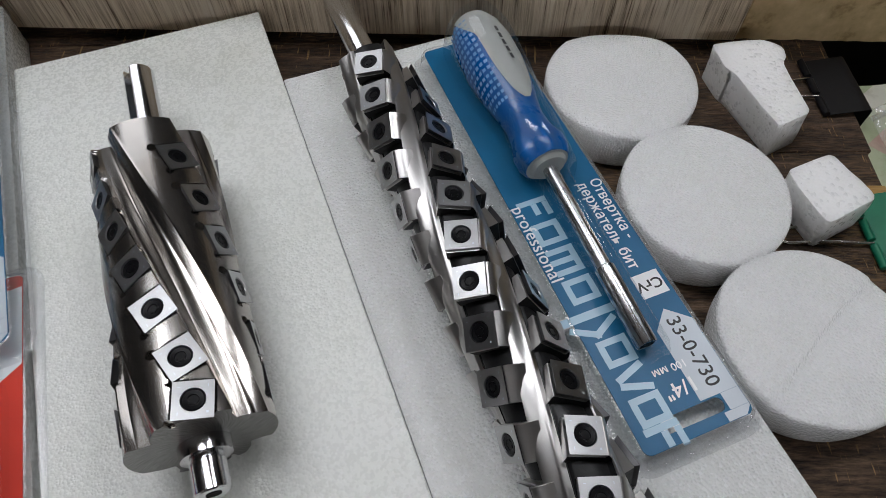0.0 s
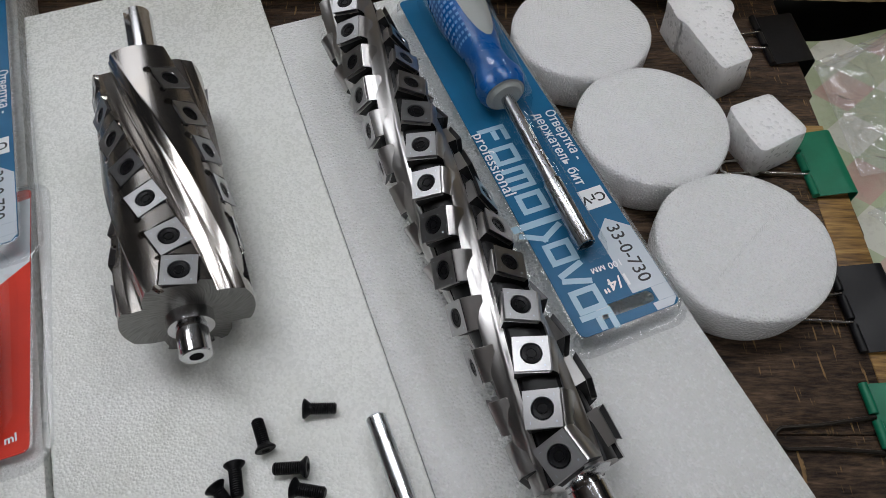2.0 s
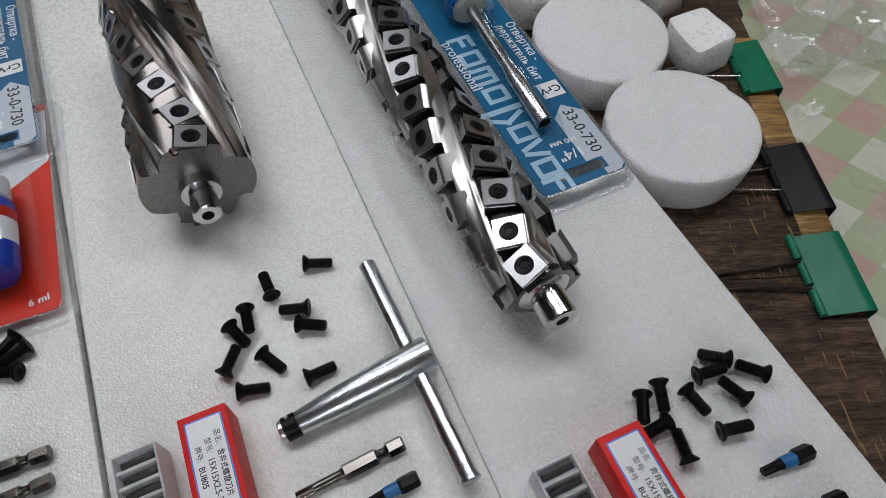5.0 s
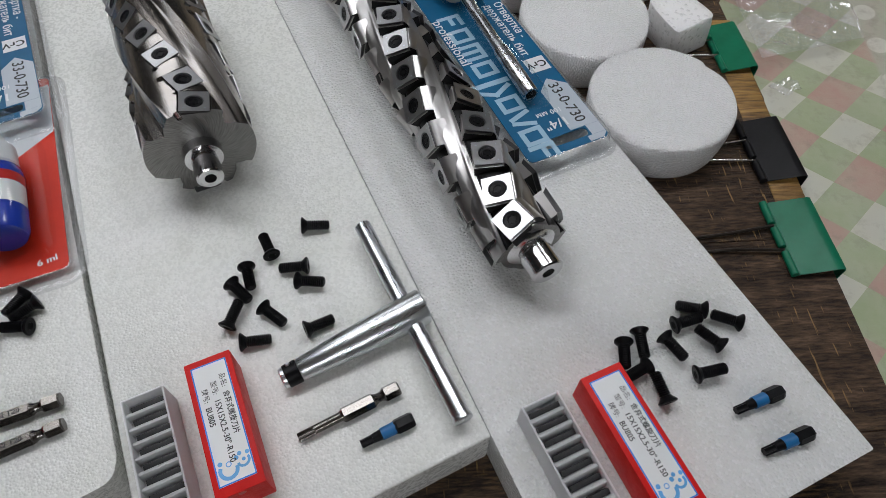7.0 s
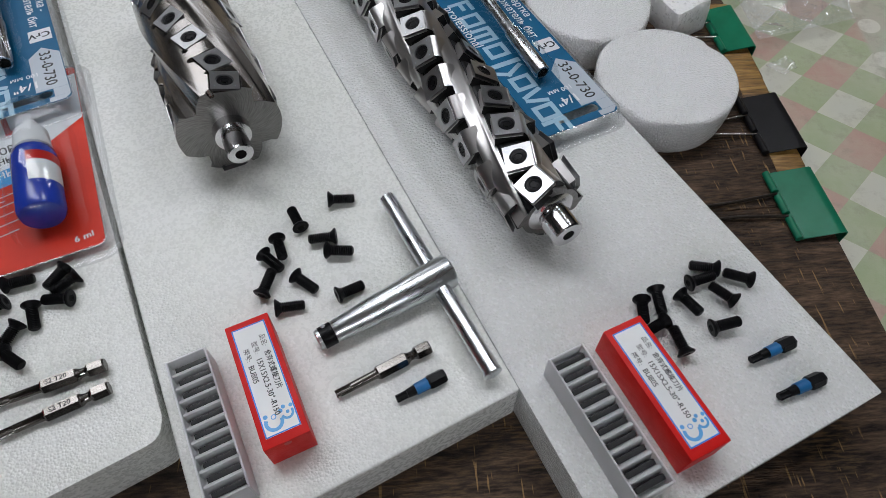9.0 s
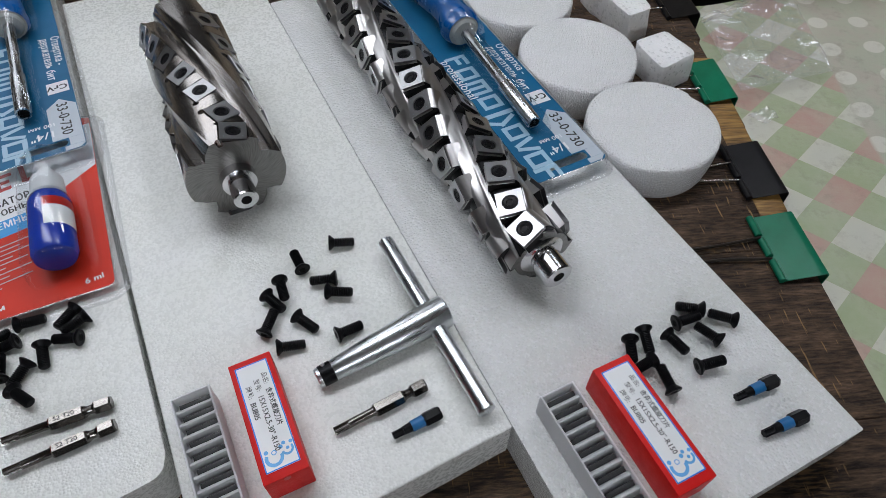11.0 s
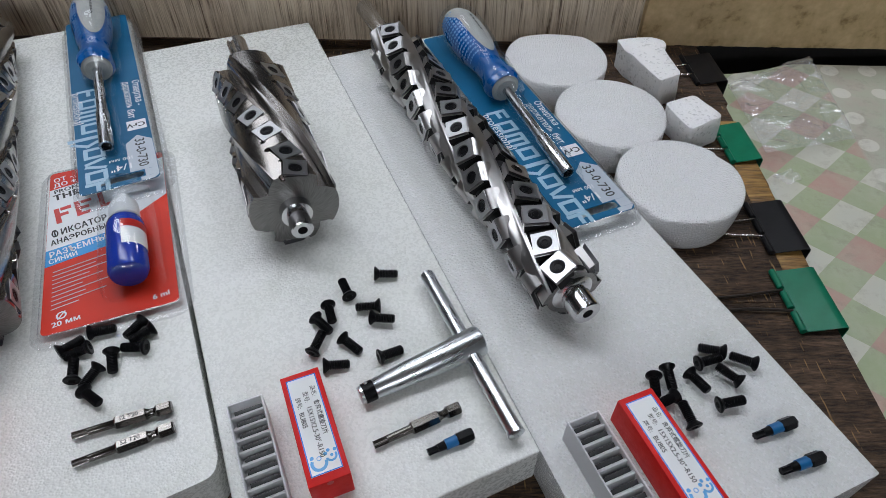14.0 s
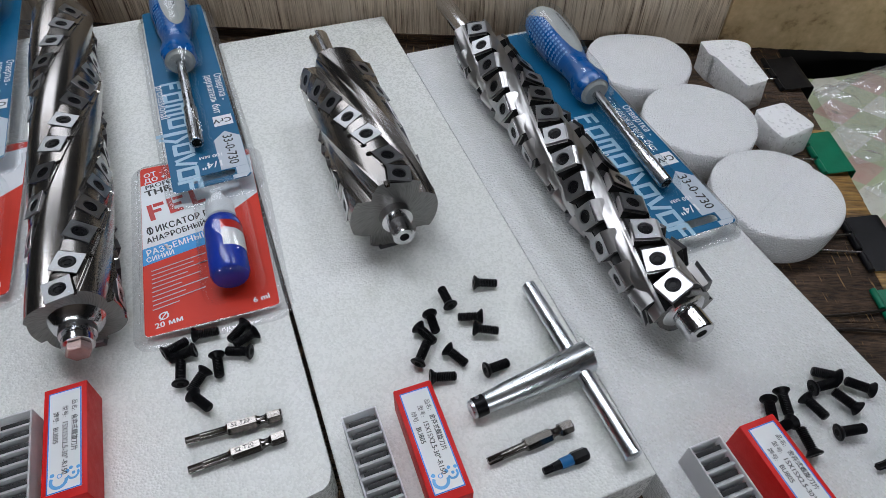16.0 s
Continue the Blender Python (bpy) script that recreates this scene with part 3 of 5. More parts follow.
foam("foam_sheet", [(-0.0932, -0.1465), (0.0455, -0.0862), (-0.1282, 0.3625), (-0.2760, 0.3080)], BENCH_Z, 0, FOAM_SHEET,
     "white packing foam sheet with smudges under the short head", 0.0013, 3, group="foam sheets on the bench")
foam("foam_sheet", [(0.0735, -0.1580), (0.2158, -0.1015), (0.0300, 0.3465), (-0.1024, 0.2968), (0.0458, -0.0864)], BENCH_Z, -0.0003, FOAM_BRIGHT,
     "white packing foam sheet under the stepped cutter head", 0.0013, 3, group="foam sheets on the bench")
foam("foam_sheet", [(-0.4640, -0.2640), (-0.1272, -0.1000), (-0.1219, -0.0970), (-0.1198, -0.0930), (-0.1201, -0.0860), (-0.3052, 0.3700), (-0.6500, 0.2350)], BENCH_Z, 0.0002, FOAM_SHEET,
     "white packing foam sheet with a rounded corner under the long head", 0.0022, 3, group="foam sheets on the bench")


def foam_disc(x, y, rx, ry, flat_rim, seed, crease=None):
    """A round plug: ringed top with soft dents, rounded rim, slightly tapered side."""
    n = 96
    bm = bmesh.new()
    outline = []
    for i in range(n):
        a = 2 * math.pi * i / n
        k = 1 + 0.012 * noise.noise((math.cos(a) * 1.6, math.sin(a) * 1.6, seed))
        px, py = rx * k * math.cos(a), ry * k * math.sin(a)
        if flat_rim:
            py = py if py < 0.036 else 0.036 + 0.55 * (py - 0.036)
        outline.append((px, py))
    levels = [(q / 14, -0.0008) for q in range(1, 14)] + [(0.965, -0.0009), (0.985, -0.0014), (0.996, -0.0024), (1.0, -0.0040), (0.997, -0.012), (0.984, -0.020), (0.960, BENCH_Z + 0.0040), (0.940, BENCH_Z + 0.0012), (0.925, BENCH_Z)]
    rings = []
    for k, z in levels:
        ring = []
        for px, py in outline:
            vx, vy, vz = x + px * k, y + py * k, z
            if z > -0.003:
                vz += 0.0005 * noise.noise((vx * 30, vy * 30, seed))
                if crease:
                    cx, cy, dx, dy = crease
                    side = (vx - cx) * dy - (vy - cy) * dx + 0.006 * noise.noise((vx * 22, vy * 22, 7.0))
                    vz -= 0.0019 * soft(0.0, 0.0028, side) * (1 - soft(0.004, 0.022, side))
            ring.append(bm.verts.new((vx, vy, vz)))
        rings.append(ring)
    c = bm.verts.new((x, y, -0.0008))
    for i in range(n):
        bm.faces.new((c, rings[0][i], rings[0][(i + 1) % n]))
    for a, b in zip(rings, rings[1:]):
        for i in range(n):
            bm.faces.new((a[i], b[i], b[(i + 1) % n], a[(i + 1) % n]))
    bm.faces.new(rings[-1][::-1])
    ob = part("foam_disc", bm, FOAM_GRAIN, None, "", None, 60)
    label = "white round foam plug with a flattened rim" if flat_rim else "white round grainy foam plug lying on the bench"
    return tagged(ob, "white round foam plug with a creased top" if crease else label, "foam plug", "round foam plugs")


foam_disc(0.1085, 0.2960, 0.0472, 0.0480, True, 1.0)
foam_disc(0.1422, 0.2105, 0.0462, 0.0480, False, 2.0)
foam_disc(0.1772, 0.1250, 0.0470, 0.0470, False, 3.0, (0.1680, 0.1160, 0.72, 0.69))


def rough_foam(name, points, z1, label, bevel, seed, lean):
    bm = prism(points, BENCH_Z, z1, bevel, 3)
    bmesh.ops.subdivide_edges(bm, edges=bm.edges[:], cuts=2, use_grid_fill=True)
    for v in bm.verts:
        k = (z1 - v.co.z) / (z1 - BENCH_Z)
        v.co.x, v.co.y = v.co.x + lean[0] * k, v.co.y + lean[1] * k
        if v.co.z > BENCH_Z + 0.001:
            k = Vector((v.co.x * 60, v.co.y * 60, v.co.z * 60 + seed))
            v.co += 0.0016 * Vector((noise.noise(k), noise.noise(k + Vector((9, 0, 0))), noise.noise(k + Vector((0, 9, 0)))))
    ob = part(name, bm, FOAM_CUT, None, "", None, 50)
    return tagged(ob, label, "foam offcut", "foam offcuts")


rough_foam("foam_offcut", [(0.1713, 0.3297), (0.1768, 0.3067), (0.1804, 0.3029), (0.1969, 0.2577), (0.2185, 0.2695), (0.2130, 0.3122), (0.2180, 0.3182), (0.2180, 0.3266), (0.2062, 0.3337)], -0.003,
           "white stepped foam offcut with torn corners", 0.0034, 4.0, (0.003, 0.001))
rough_foam("foam_offcut", [(0.1921, 0.2247), (0.2047, 0.1898), (0.2373, 0.2068), (0.2209, 0.2394)], -0.0045, "white small cube-shaped foam offcut", 0.0048, 8.0, (0.003, 0.001))

# ---------------------------------------------------------------- cutter heads
INSERT = {}


def insert_mesh():
    """A 15 mm square carbide knife with a relief on all four sides and a countersunk hole."""
    bm = bmesh.new()
    n = 24
    sq = []
    for i in range(n):
        a = 2 * math.pi * i / n + math.pi / 4
        c, s = math.cos(a), math.sin(a)
        k = 1 / max(abs(c), abs(s))
        sq.append((c * k, s * k))
    loops = [[(0.0061 * x, 0.0061 * y, 0.0) for x, y in sq], [(0.0074 * x, 0.0074 * y, 0.0023) for x, y in sq], [(0.00735 * x, 0.00735 * y, 0.0025) for x, y in sq],
             [(0.0046 * math.cos(2 * math.pi * i / n + math.pi / 4), 0.0046 * math.sin(2 * math.pi * i / n + math.pi / 4), 0.0025) for i in range(n)],
             [(0.0041 * math.cos(2 * math.pi * i / n + math.pi / 4), 0.0041 * math.sin(2 * math.pi * i / n + math.pi / 4), 0.0010) for i in range(n)]]
    rings = [[bm.verts.new(p) for p in loop] for loop in loops]
    for a, b in zip(rings, rings[1:]):
        for i in range(n):
            f = bm.faces.new((a[i], a[(i + 1) % n], b[(i + 1) % n], b[i]))
            # flanks get the darkened carbide, shade painted in
            f.material_index = 2 if a is rings[0] else 0
    bm.faces.new(rings[0][::-1])
    bm.faces.new(rings[-1])
    # corner numerals and dot, raised hair-thin marks
    for cx, cy, w, h in ((-0.0051, -0.0051, 0.0003, 0.0012), (-0.0051, 0.0051, 0.0010, 0.0003), (0.0051, 0.0051, 0.0003, 0.0011), (0.0051, -0.0051, 0.0008, 0.0008)):
        q = [bm.verts.new((cx + sx * w / 2, cy + sy * h / 2, 0.00256)) for sx, sy in ((-1, -1), (1, -1), (1, 1), (-1, 1))]
        f = bm.faces.new(q)
        f.material_index = 1
    return bm


def screw_head_mesh():
    """The seated screw: a dished black head with a six-lobed socket."""
    body = lathe([(0.0002, 0.0001), (0.0004, 0.0040), (0.0018, 0.0042), (0.0022, 0.0038), (0.0020, 0.0023), (0.0016, 0.0021)], 20, "z")
    sock = moved(star(0, 0.0014, 0.0020, 0.66), pose(0, 0, 0.0006, 90))
    return joined(body, sock)


def helical_head(name, m, label, length0, length1, rows, stations, slope, phase, rfun, pocket_r, turn, mats, ends, group="", first=0.0, sharp=38, tooth=None):
    """A spiral cutter head along its local y: a fluted body, seats, knives and screws."""
    head = thing(name, m, label, "cutter head", group)
    ns, nf = int((length1 - length0) / 0.0006), 384
    bm = bmesh.new()
    rings = []
    for k in range(ns + 1):
        s = length0 + (length1 - length0) * k / ns
        ring = []
        for i in range(nf):
            rel = 360.0 * i / nf
            a = rel + phase + slope * s
            row = math.floor((rel + 180 / rows) / (360 / rows)) % rows
            phi = (rel + 180 / rows) % (360 / rows) - 180 / rows
            r = rfun(s, phi, stations[row % len(stations)])
            ring.append(bm.verts.new((r * math.sin(radians(a)), s, r * math.cos(radians(a)))))
        rings.append(ring)
    for a, b in zip(rings, rings[1:]):
        for i in range(nf):
            f = bm.faces.new((a[i], a[(i + 1) % nf], b[(i + 1) % nf], b[i]))
            # sunk track takes the near-black tone, painting in the shade below the teeth
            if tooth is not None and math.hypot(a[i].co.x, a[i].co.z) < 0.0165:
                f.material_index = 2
    for ring, s in ((rings[0], length0), (rings[-1], length1)):
        c = bm.verts.new((0, s, 0))
        for i in range(nf):
            f = bm.faces.new((c, ring[(i + 1) % nf], ring[i]) if s == length0 else (c, ring[i], ring[(i + 1) % nf]))
            f.material_index = 1
    bmesh.ops.recalc_face_normals(bm, faces=bm.faces)
    part("body", bm, mats, head, "", None, sharp)
    if not INSERT:
        INSERT["knife"] = insert_mesh()
        INSERT["screw"] = screw_head_mesh()
        for k, bmk, mt in (("knife", INSERT["knife"], [CARBIDE, CARD_GREY, FLANK_SHADE]), ("screw", INSERT["screw"], [BLACK_OXIDE])):
            me = bpy.data.meshes.new(k)
            bmk.to_mesh(me)
            bmk.free()
            for x in mt:
                me.materials.append(x)
            me.shade_smooth()
            me.set_sharp_from_angle(angle=radians(30))
            INSERT[k] = me
    seat = None
    for row in range(rows):
        for k, s in enumerate(stations[row % len(stations)]):
            a = phase + slope * s + row * 360 / rows + (first if k == 0 else 0.0)
            r = pocket_r
            tw = turn(k)
            knife = new("knife_insert", INSERT["knife"])
            knife.parent = head
            knife.matrix_local = pose(0, s, 0, 0, a, 0) @ pose(0, 0, r, 0, 0, tw)
            if tooth is not None:
                mm = pose(0, s, 0, 0, a, 0) @ pose(0, 0, r, 0, 0, tw)
                if seat is None:
                    seat = part("tooth", tooth, [HEAD_STEEL, GAP_SHADE], head, "milled tooth with a sloping shoulder", mm, 25)
                else:
                    again(seat, mm, head)
            if k == 0 and row == 0:
                tagged(knife, "grey square carbide knife with numbered corners")
            screw = new("screw", INSERT["screw"])
            screw.parent = knife
            screw.matrix_local = pose(0, 0, 0, 0, 0, random.uniform(0, 60))
    for nm, prof, mt, lab in ends:
        part(nm, lathe(prof, 40), mt, head, lab, None, 30)
    return head


def in_square(s, phi, st, r, turn, half):
    """Whether the place (s, phi) lies in the seat of a knife of that row."""
    best = min(range(len(st)), key=lambda k: abs(st[k] - s))
    u, v = r * radians(phi), s - st[best]
    a = radians(turn(best))
    x, y = u * math.cos(a) + v * math.sin(a), -u * math.sin(a) + v * math.cos(a)
    # phi is measured from the row's line, which moves with s
    return max(abs(x), abs(y)) < half, x, y


def keyed(y0, y1, r, width, depth, turn):
    """A round shank with a keyway along it."""
    bm = bmesh.new()
    half = math.asin(width / 2 / r)
    ring = [(r * math.sin(half + (2 * math.pi - 2 * half) * i / 40), r * math.cos(half + (2 * math.pi - 2 * half) * i / 40)) for i in range(41)]
    ring += [(-width / 2, r - depth), (width / 2, r - depth)]
    rows = [[bm.verts.new((k * x, y, k * z)) for x, z in ring] for y, k in ((y0, 1.0), (y1 - 0.0008, 1.0), (y1, 0.92))]
    n = len(ring)
    for a, b in zip(rows, rows[1:]):
        for i in range(n):
            bm.faces.new((a[i], a[(i + 1) % n], b[(i + 1) % n], b[i]))
    bm.faces.new(rows[0])
    bm.faces.new(rows[-1])
    bmesh.ops.recalc_face_normals(bm, faces=bm.faces)
    return moved(bm, pose(0, 0, 0, 0, turn, 0))


def flat(h, phi):
    return h / math.cos(radians(max(-40, min(40, phi))))


# -- short cutter head
SLOPE_A = -600.0


def turn_a(k):
    return -11.0 if k == 0 else 21.0


def spiral_section(phi, land, toe, root, inside, seat):
    """Radius across one flute: broad round land with the knives, falling floor, hollow wall up to the next land's edge."""
    far = phi if phi > -40 else phi + 90
    if far < 14.5:
        r = land
    elif far < 16.5:
        r = land + (toe - land) * soft(14.5, 16.5, far)
    elif far < 27:
        r = toe + (root - toe) * soft(14.0, 27.0, far)
    elif far < 40:
        r = root + (0.90 * land - root) * soft(24.0, 41.0, far)
    elif far < 49.2:
        r = 0.90 * land + (land + 0.0003 - 0.90 * land) * ((far - 40) / 9.2)
    else:
        r = land + 0.0003 * (1 - soft(49.2, 49.9, far))
    return min(r, seat) if inside else r


def r_short(s, phi, st):
    near = min(range(len(st)), key=lambda k: abs(st[k] - s))
    d = phi + SLOPE_A * (s - st[near]) - (FIRST_A if near == 0 else 0.0)
    inside, x, y = in_square(s, d, st, 0.0278, turn_a, 0.0078)
    r = spiral_section(phi, 0.0288, 0.0258, 0.0216, inside, flat(0.0262, d))
    hole = math.hypot(x + 0.0080, y - 0.0080) < 0.0019 or math.hypot(x + 0.0080, y + 0.0080) < 0.0015
    return min(r, 0.0246) if hole else r


FIRST_A = -7.5
ST_A = [0.0269, 0.0452, 0.0692, 0.0922, 0.1162, 0.1395, 0.1630]
ST_A2 = [0.0350, 0.0573, 0.0805, 0.1031, 0.1255, 0.1495]
helical_head("short_cutter_head", pose(-0.0889, 0.0463, 0.0293, 0, 0, 20.82), "short steel spiral cutter head with square knives, lying on foam", 0.0205, 0.1745, 4,
             [ST_A, ST_A2], SLOPE_A, 36.0, r_short, 0.0263, turn_a, [STEEL, SHADED_FACE],
             [("hub", [(0.0, 0.0028), (0.0, 0.0062), (0.0006, 0.0070), (0.0125, 0.0070), (0.0130, 0.0063), (0.0140, 0.0063), (0.0145, 0.0100), (0.0215, 0.0105)], BRIGHT, "bright turned journal with a centre hole"),
              ("centre_hole", [(-0.0002, 0.0), (-0.0002, 0.0030), (0.0030, 0.0030)], HOLE_SHADE, "black cap painted as the shaded centre hole"),
              ("shoulder", [(0.1740, 0.0110), (0.1770, 0.0110), (0.1775, 0.0082)], BRIGHT, "")], first=FIRST_A, sharp=24)
part("shank", keyed(0.1740, 0.2400, 0.0082, 0.0050, 0.0030, -35), BRIGHT, bpy.data.objects["short_cutter_head"], "round drive shank with a keyway", None, 30)

# -- stepped cutter head
SLOPE_B = 720.0
FIRST_B = 7.0
ST_B = [0.0238] + [0.0421 + 0.0216 * k for k in range(13)]
ST_B2 = [0.0300] + [0.0519 + 0.02185 * k for k in range(12)]


def turn_b(k):
    return 10.0 if k == 0 else -21.0


def r_step(s, phi, st):
    """Core of the stepped head: a sunk track under the teeth, then a ramp that runs out into the round strip."""
    far = phi if phi > -27 else phi + 90
    if far < 29:
        return 0.0164 - 0.0006 * soft(-27, -20, -far - 47)
    if far < 30.5:
        return 0.0164 + 0.0034 * soft(29, 30.5, far)
    if far < 50:
        return 0.0198 - 0.0022 * soft(28, 52, far)
    return 0.0176 - 0.0012 * soft(54, 63, far)


def tooth_mesh():
    """A knife's seat with the sloping shoulder behind it, in the knife's own axes."""
    prof = [(-0.0071, -0.0062), (-0.0073, -0.0001), (0.00745, -0.0001), (0.0076, 0.0023), (0.0085, 0.0020), (0.0102, -0.0002), (0.0114, -0.0030), (0.0120, -0.0060)]
    bm = bmesh.new()
    ends = [[bm.verts.new((x, y + 0.10 * min(0.0, z), z)) for x, z in prof] for y in (-0.0073, 0.0074)]
    n = len(prof)
    for i in range(n):
        bm.faces.new((ends[0][i], ends[1][i], ends[1][(i + 1) % n], ends[0][(i + 1) % n]))
    front = bm.faces.new(ends[0])
    bm.faces.new(ends[1][::-1])
    bmesh.ops.recalc_face_normals(bm, faces=bm.faces)
    # near face darkened by material, its shade put into the colour
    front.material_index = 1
    rim = [e for e in bm.edges if all(v.co.z > -0.004 for v in e.verts)]
    bmesh.ops.bevel(bm, geom=rim, offset=0.00025, segments=1, profile=0.5, affect="EDGES")
    return bm


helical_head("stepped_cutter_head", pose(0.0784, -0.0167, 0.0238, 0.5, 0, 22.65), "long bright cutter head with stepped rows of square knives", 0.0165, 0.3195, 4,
             [ST_B, ST_B2], SLOPE_B, -48.7, r_step, 0.0193, turn_b, [HEAD_STEEL, SHADED_FACE, GAP_SHADE],
             [("hub", [(0.0, 0.0030), (0.0, 0.0078), (0.0008, 0.0086), (0.0120, 0.0086), (0.0125, 0.0078), (0.0140, 0.0078), (0.0146, 0.0110), (0.0170, 0.0140)], BRIGHT, "bright turned journal with a centre hole"),
              ("centre_hole", [(-0.0002, 0.0), (-0.0002, 0.0032), (0.0030, 0.0032)], HOLE_SHADE, "black cap painted as the shaded centre hole"),
              ("shank", [(0.3190, 0.0115), (0.3225, 0.0115), (0.3230, 0.0078), (0.3832, 0.0078), (0.3840, 0.0070), (0.3840, 0.0)], BRIGHT, "plain round drive shank with a keyway")], first=FIRST_B, sharp=30, tooth=tooth_mesh())

# -- long cutter head
SLOPE_C = 682.0
ST_C = [0.0360, 0.0590] + [0.0835 + 0.0253 * k for k in range(11)]
ST_C2 = [0.0302, 0.0488] + [0.0735 + 0.0242 * k for k in range(8)] + [0.2685, 0.2940, 0.3205, 0.3460]


def turn_c(k):
    return 8.0 if k == 0 else -21.0


def broad_section(phi, lobe, crest, root, inside, seat):
    """Radius across one flute of the long head: knife lobe, then a broad bulging band up to the next lobe's edge."""
    far = phi if phi > 0 else phi + 90
    if far < 16.5 or far > 66.5:
        r = lobe
    elif far < 19:
        r = root + (lobe - root) * (1 - soft(16.5, 19.0, far))
    elif far < 62:
        q = (far - 19) / 43
        r = root + (crest - root) * math.sin(q * math.pi / 2) ** 0.9
    else:
        r = crest + (lobe - crest) * soft(62.0, 66.5, far)
    return min(r, seat) if inside and phi < 19 else r


def r_long(s, phi, st):
    near = min(range(len(st)), key=lambda k: abs(st[k] - s))
    d = phi + SLOPE_C * (s - st[near])
    inside, x, y = in_square(s, d, st, 0.0228, turn_c, 0.0079)
    r = broad_section(-phi, 0.0235, 0.0252, 0.0204, inside, flat(0.0211, d))
    return min(r, 0.0196) if math.hypot(x - 0.0082, y - 0.0080) < 0.0019 else r


helical_head("long_cutter_head", pose(-0.2567, -0.0396, 0.0248, 0, 0, 23.54), "long steel spiral cutter head with an end nut, lying on foam", 0.0250, 0.3680, 4,
             [ST_C, ST_C2], SLOPE_C, -111.5, r_long, 0.0213, turn_c, [STEEL, SHADED_FACE],
             [("hub", [(0.0078, 0.0076), (0.0080, 0.0082), (0.0122, 0.0084), (0.0125, 0.0070), (0.0145, 0.0070), (0.0148, 0.0096), (0.0190, 0.0098), (0.0205, 0.0120), (0.0250, 0.0150)], BRIGHT, "bright turned journal"),
              ("shank", [(0.3675, 0.0110), (0.4200, 0.0110), (0.4208, 0.0)], BRIGHT, "plain round drive shank")])
nut_parent = bpy.data.objects["long_cutter_head"]
part("nut", hexed(0.0025, 0.0080, 0.0118, 0.0008), NUT_PINK, nut_parent, "hexagon nut dabbed with pale paint", None, 12)


# ---------------------------------------------------------------- blister packs


def plate_with_slot(w, h, r, z0, z1, slot=None):
    """A rounded card, with a hanging slot cut through it."""
    bm = bmesh.new()

    def loop(points):
        vs = [bm.verts.new((x, y, z1)) for x, y in points]
        return [bm.edges.new((vs[i], vs[(i + 1) % len(vs)])) for i in range(len(vs))]

    edges = loop(rounded(w, h, r))
    if slot:
        sx, sy, sw, sh = slot
        edges += loop([(sx + x, sy + y) for x, y in rounded(sw, sh, sh * 0.49)])
    bmesh.ops.triangle_fill(bm, use_beauty=True, use_dissolve=False, edges=edges)
    res = bmesh.ops.extrude_face_region(bm, geom=bm.faces[:])
    bmesh.ops.translate(bm, vec=(0, 0, z0 - z1), verts=[g for g in res["geom"] if isinstance(g, bmesh.types.BMVert)])
    bmesh.ops.recalc_face_normals(bm, faces=bm.faces)
    return bm


def tray_skirt(w, h, r, rise, out):
    """The clear tray round a card: an upright rim and a flange on the foam."""
    bm = bmesh.new()
    levels = [(w + 0.001, h + 0.001, rise + 0.0006), (w + 0.0035, h + 0.0035, rise + 0.0004), (w + 0.0050, h + 0.0050, rise - 0.0012), (w + 0.0060, h + 0.0060, 0.0016), (w + 0.0075, h + 0.0075, 0.0006),
              (w + out - 0.001, h + out - 0.001, 0.0006), (w + out, h + out, 0.0002)]
    rings = [[bm.verts.new((x, y, z)) for x, y in rounded(a, b, r + (a - w) / 2, 8)] for a, b, z in levels]
    n = len(rings[0])
    for a, b in zip(rings, rings[1:]):
        for i in range(n):
            bm.faces.new((a[i], b[i], b[(i + 1) % n], a[(i + 1) % n]))
    return bm


def bubble(sections, z0, n=14, power=2.4):
    """A clear dome over the goods: sections of (y, centre x, half width, height)."""
    bm = bmesh.new()
    rows = []
    for y, cx, w, h in sections:
        row = []
        for i in range(n + 1):
            a = math.pi * i / n
            c, s = math.cos(a), math.sin(a)
            row.append(bm.verts.new((cx - w * math.copysign(abs(c) ** (2 / power), c), y, z0 + h * abs(s) ** (2 / power))))
        rows.append(row)
    for a, b in zip(rows, rows[1:]):
        for i in range(n):
            bm.faces.new((a[i], b[i], b[i + 1], a[i + 1]))
    return bm


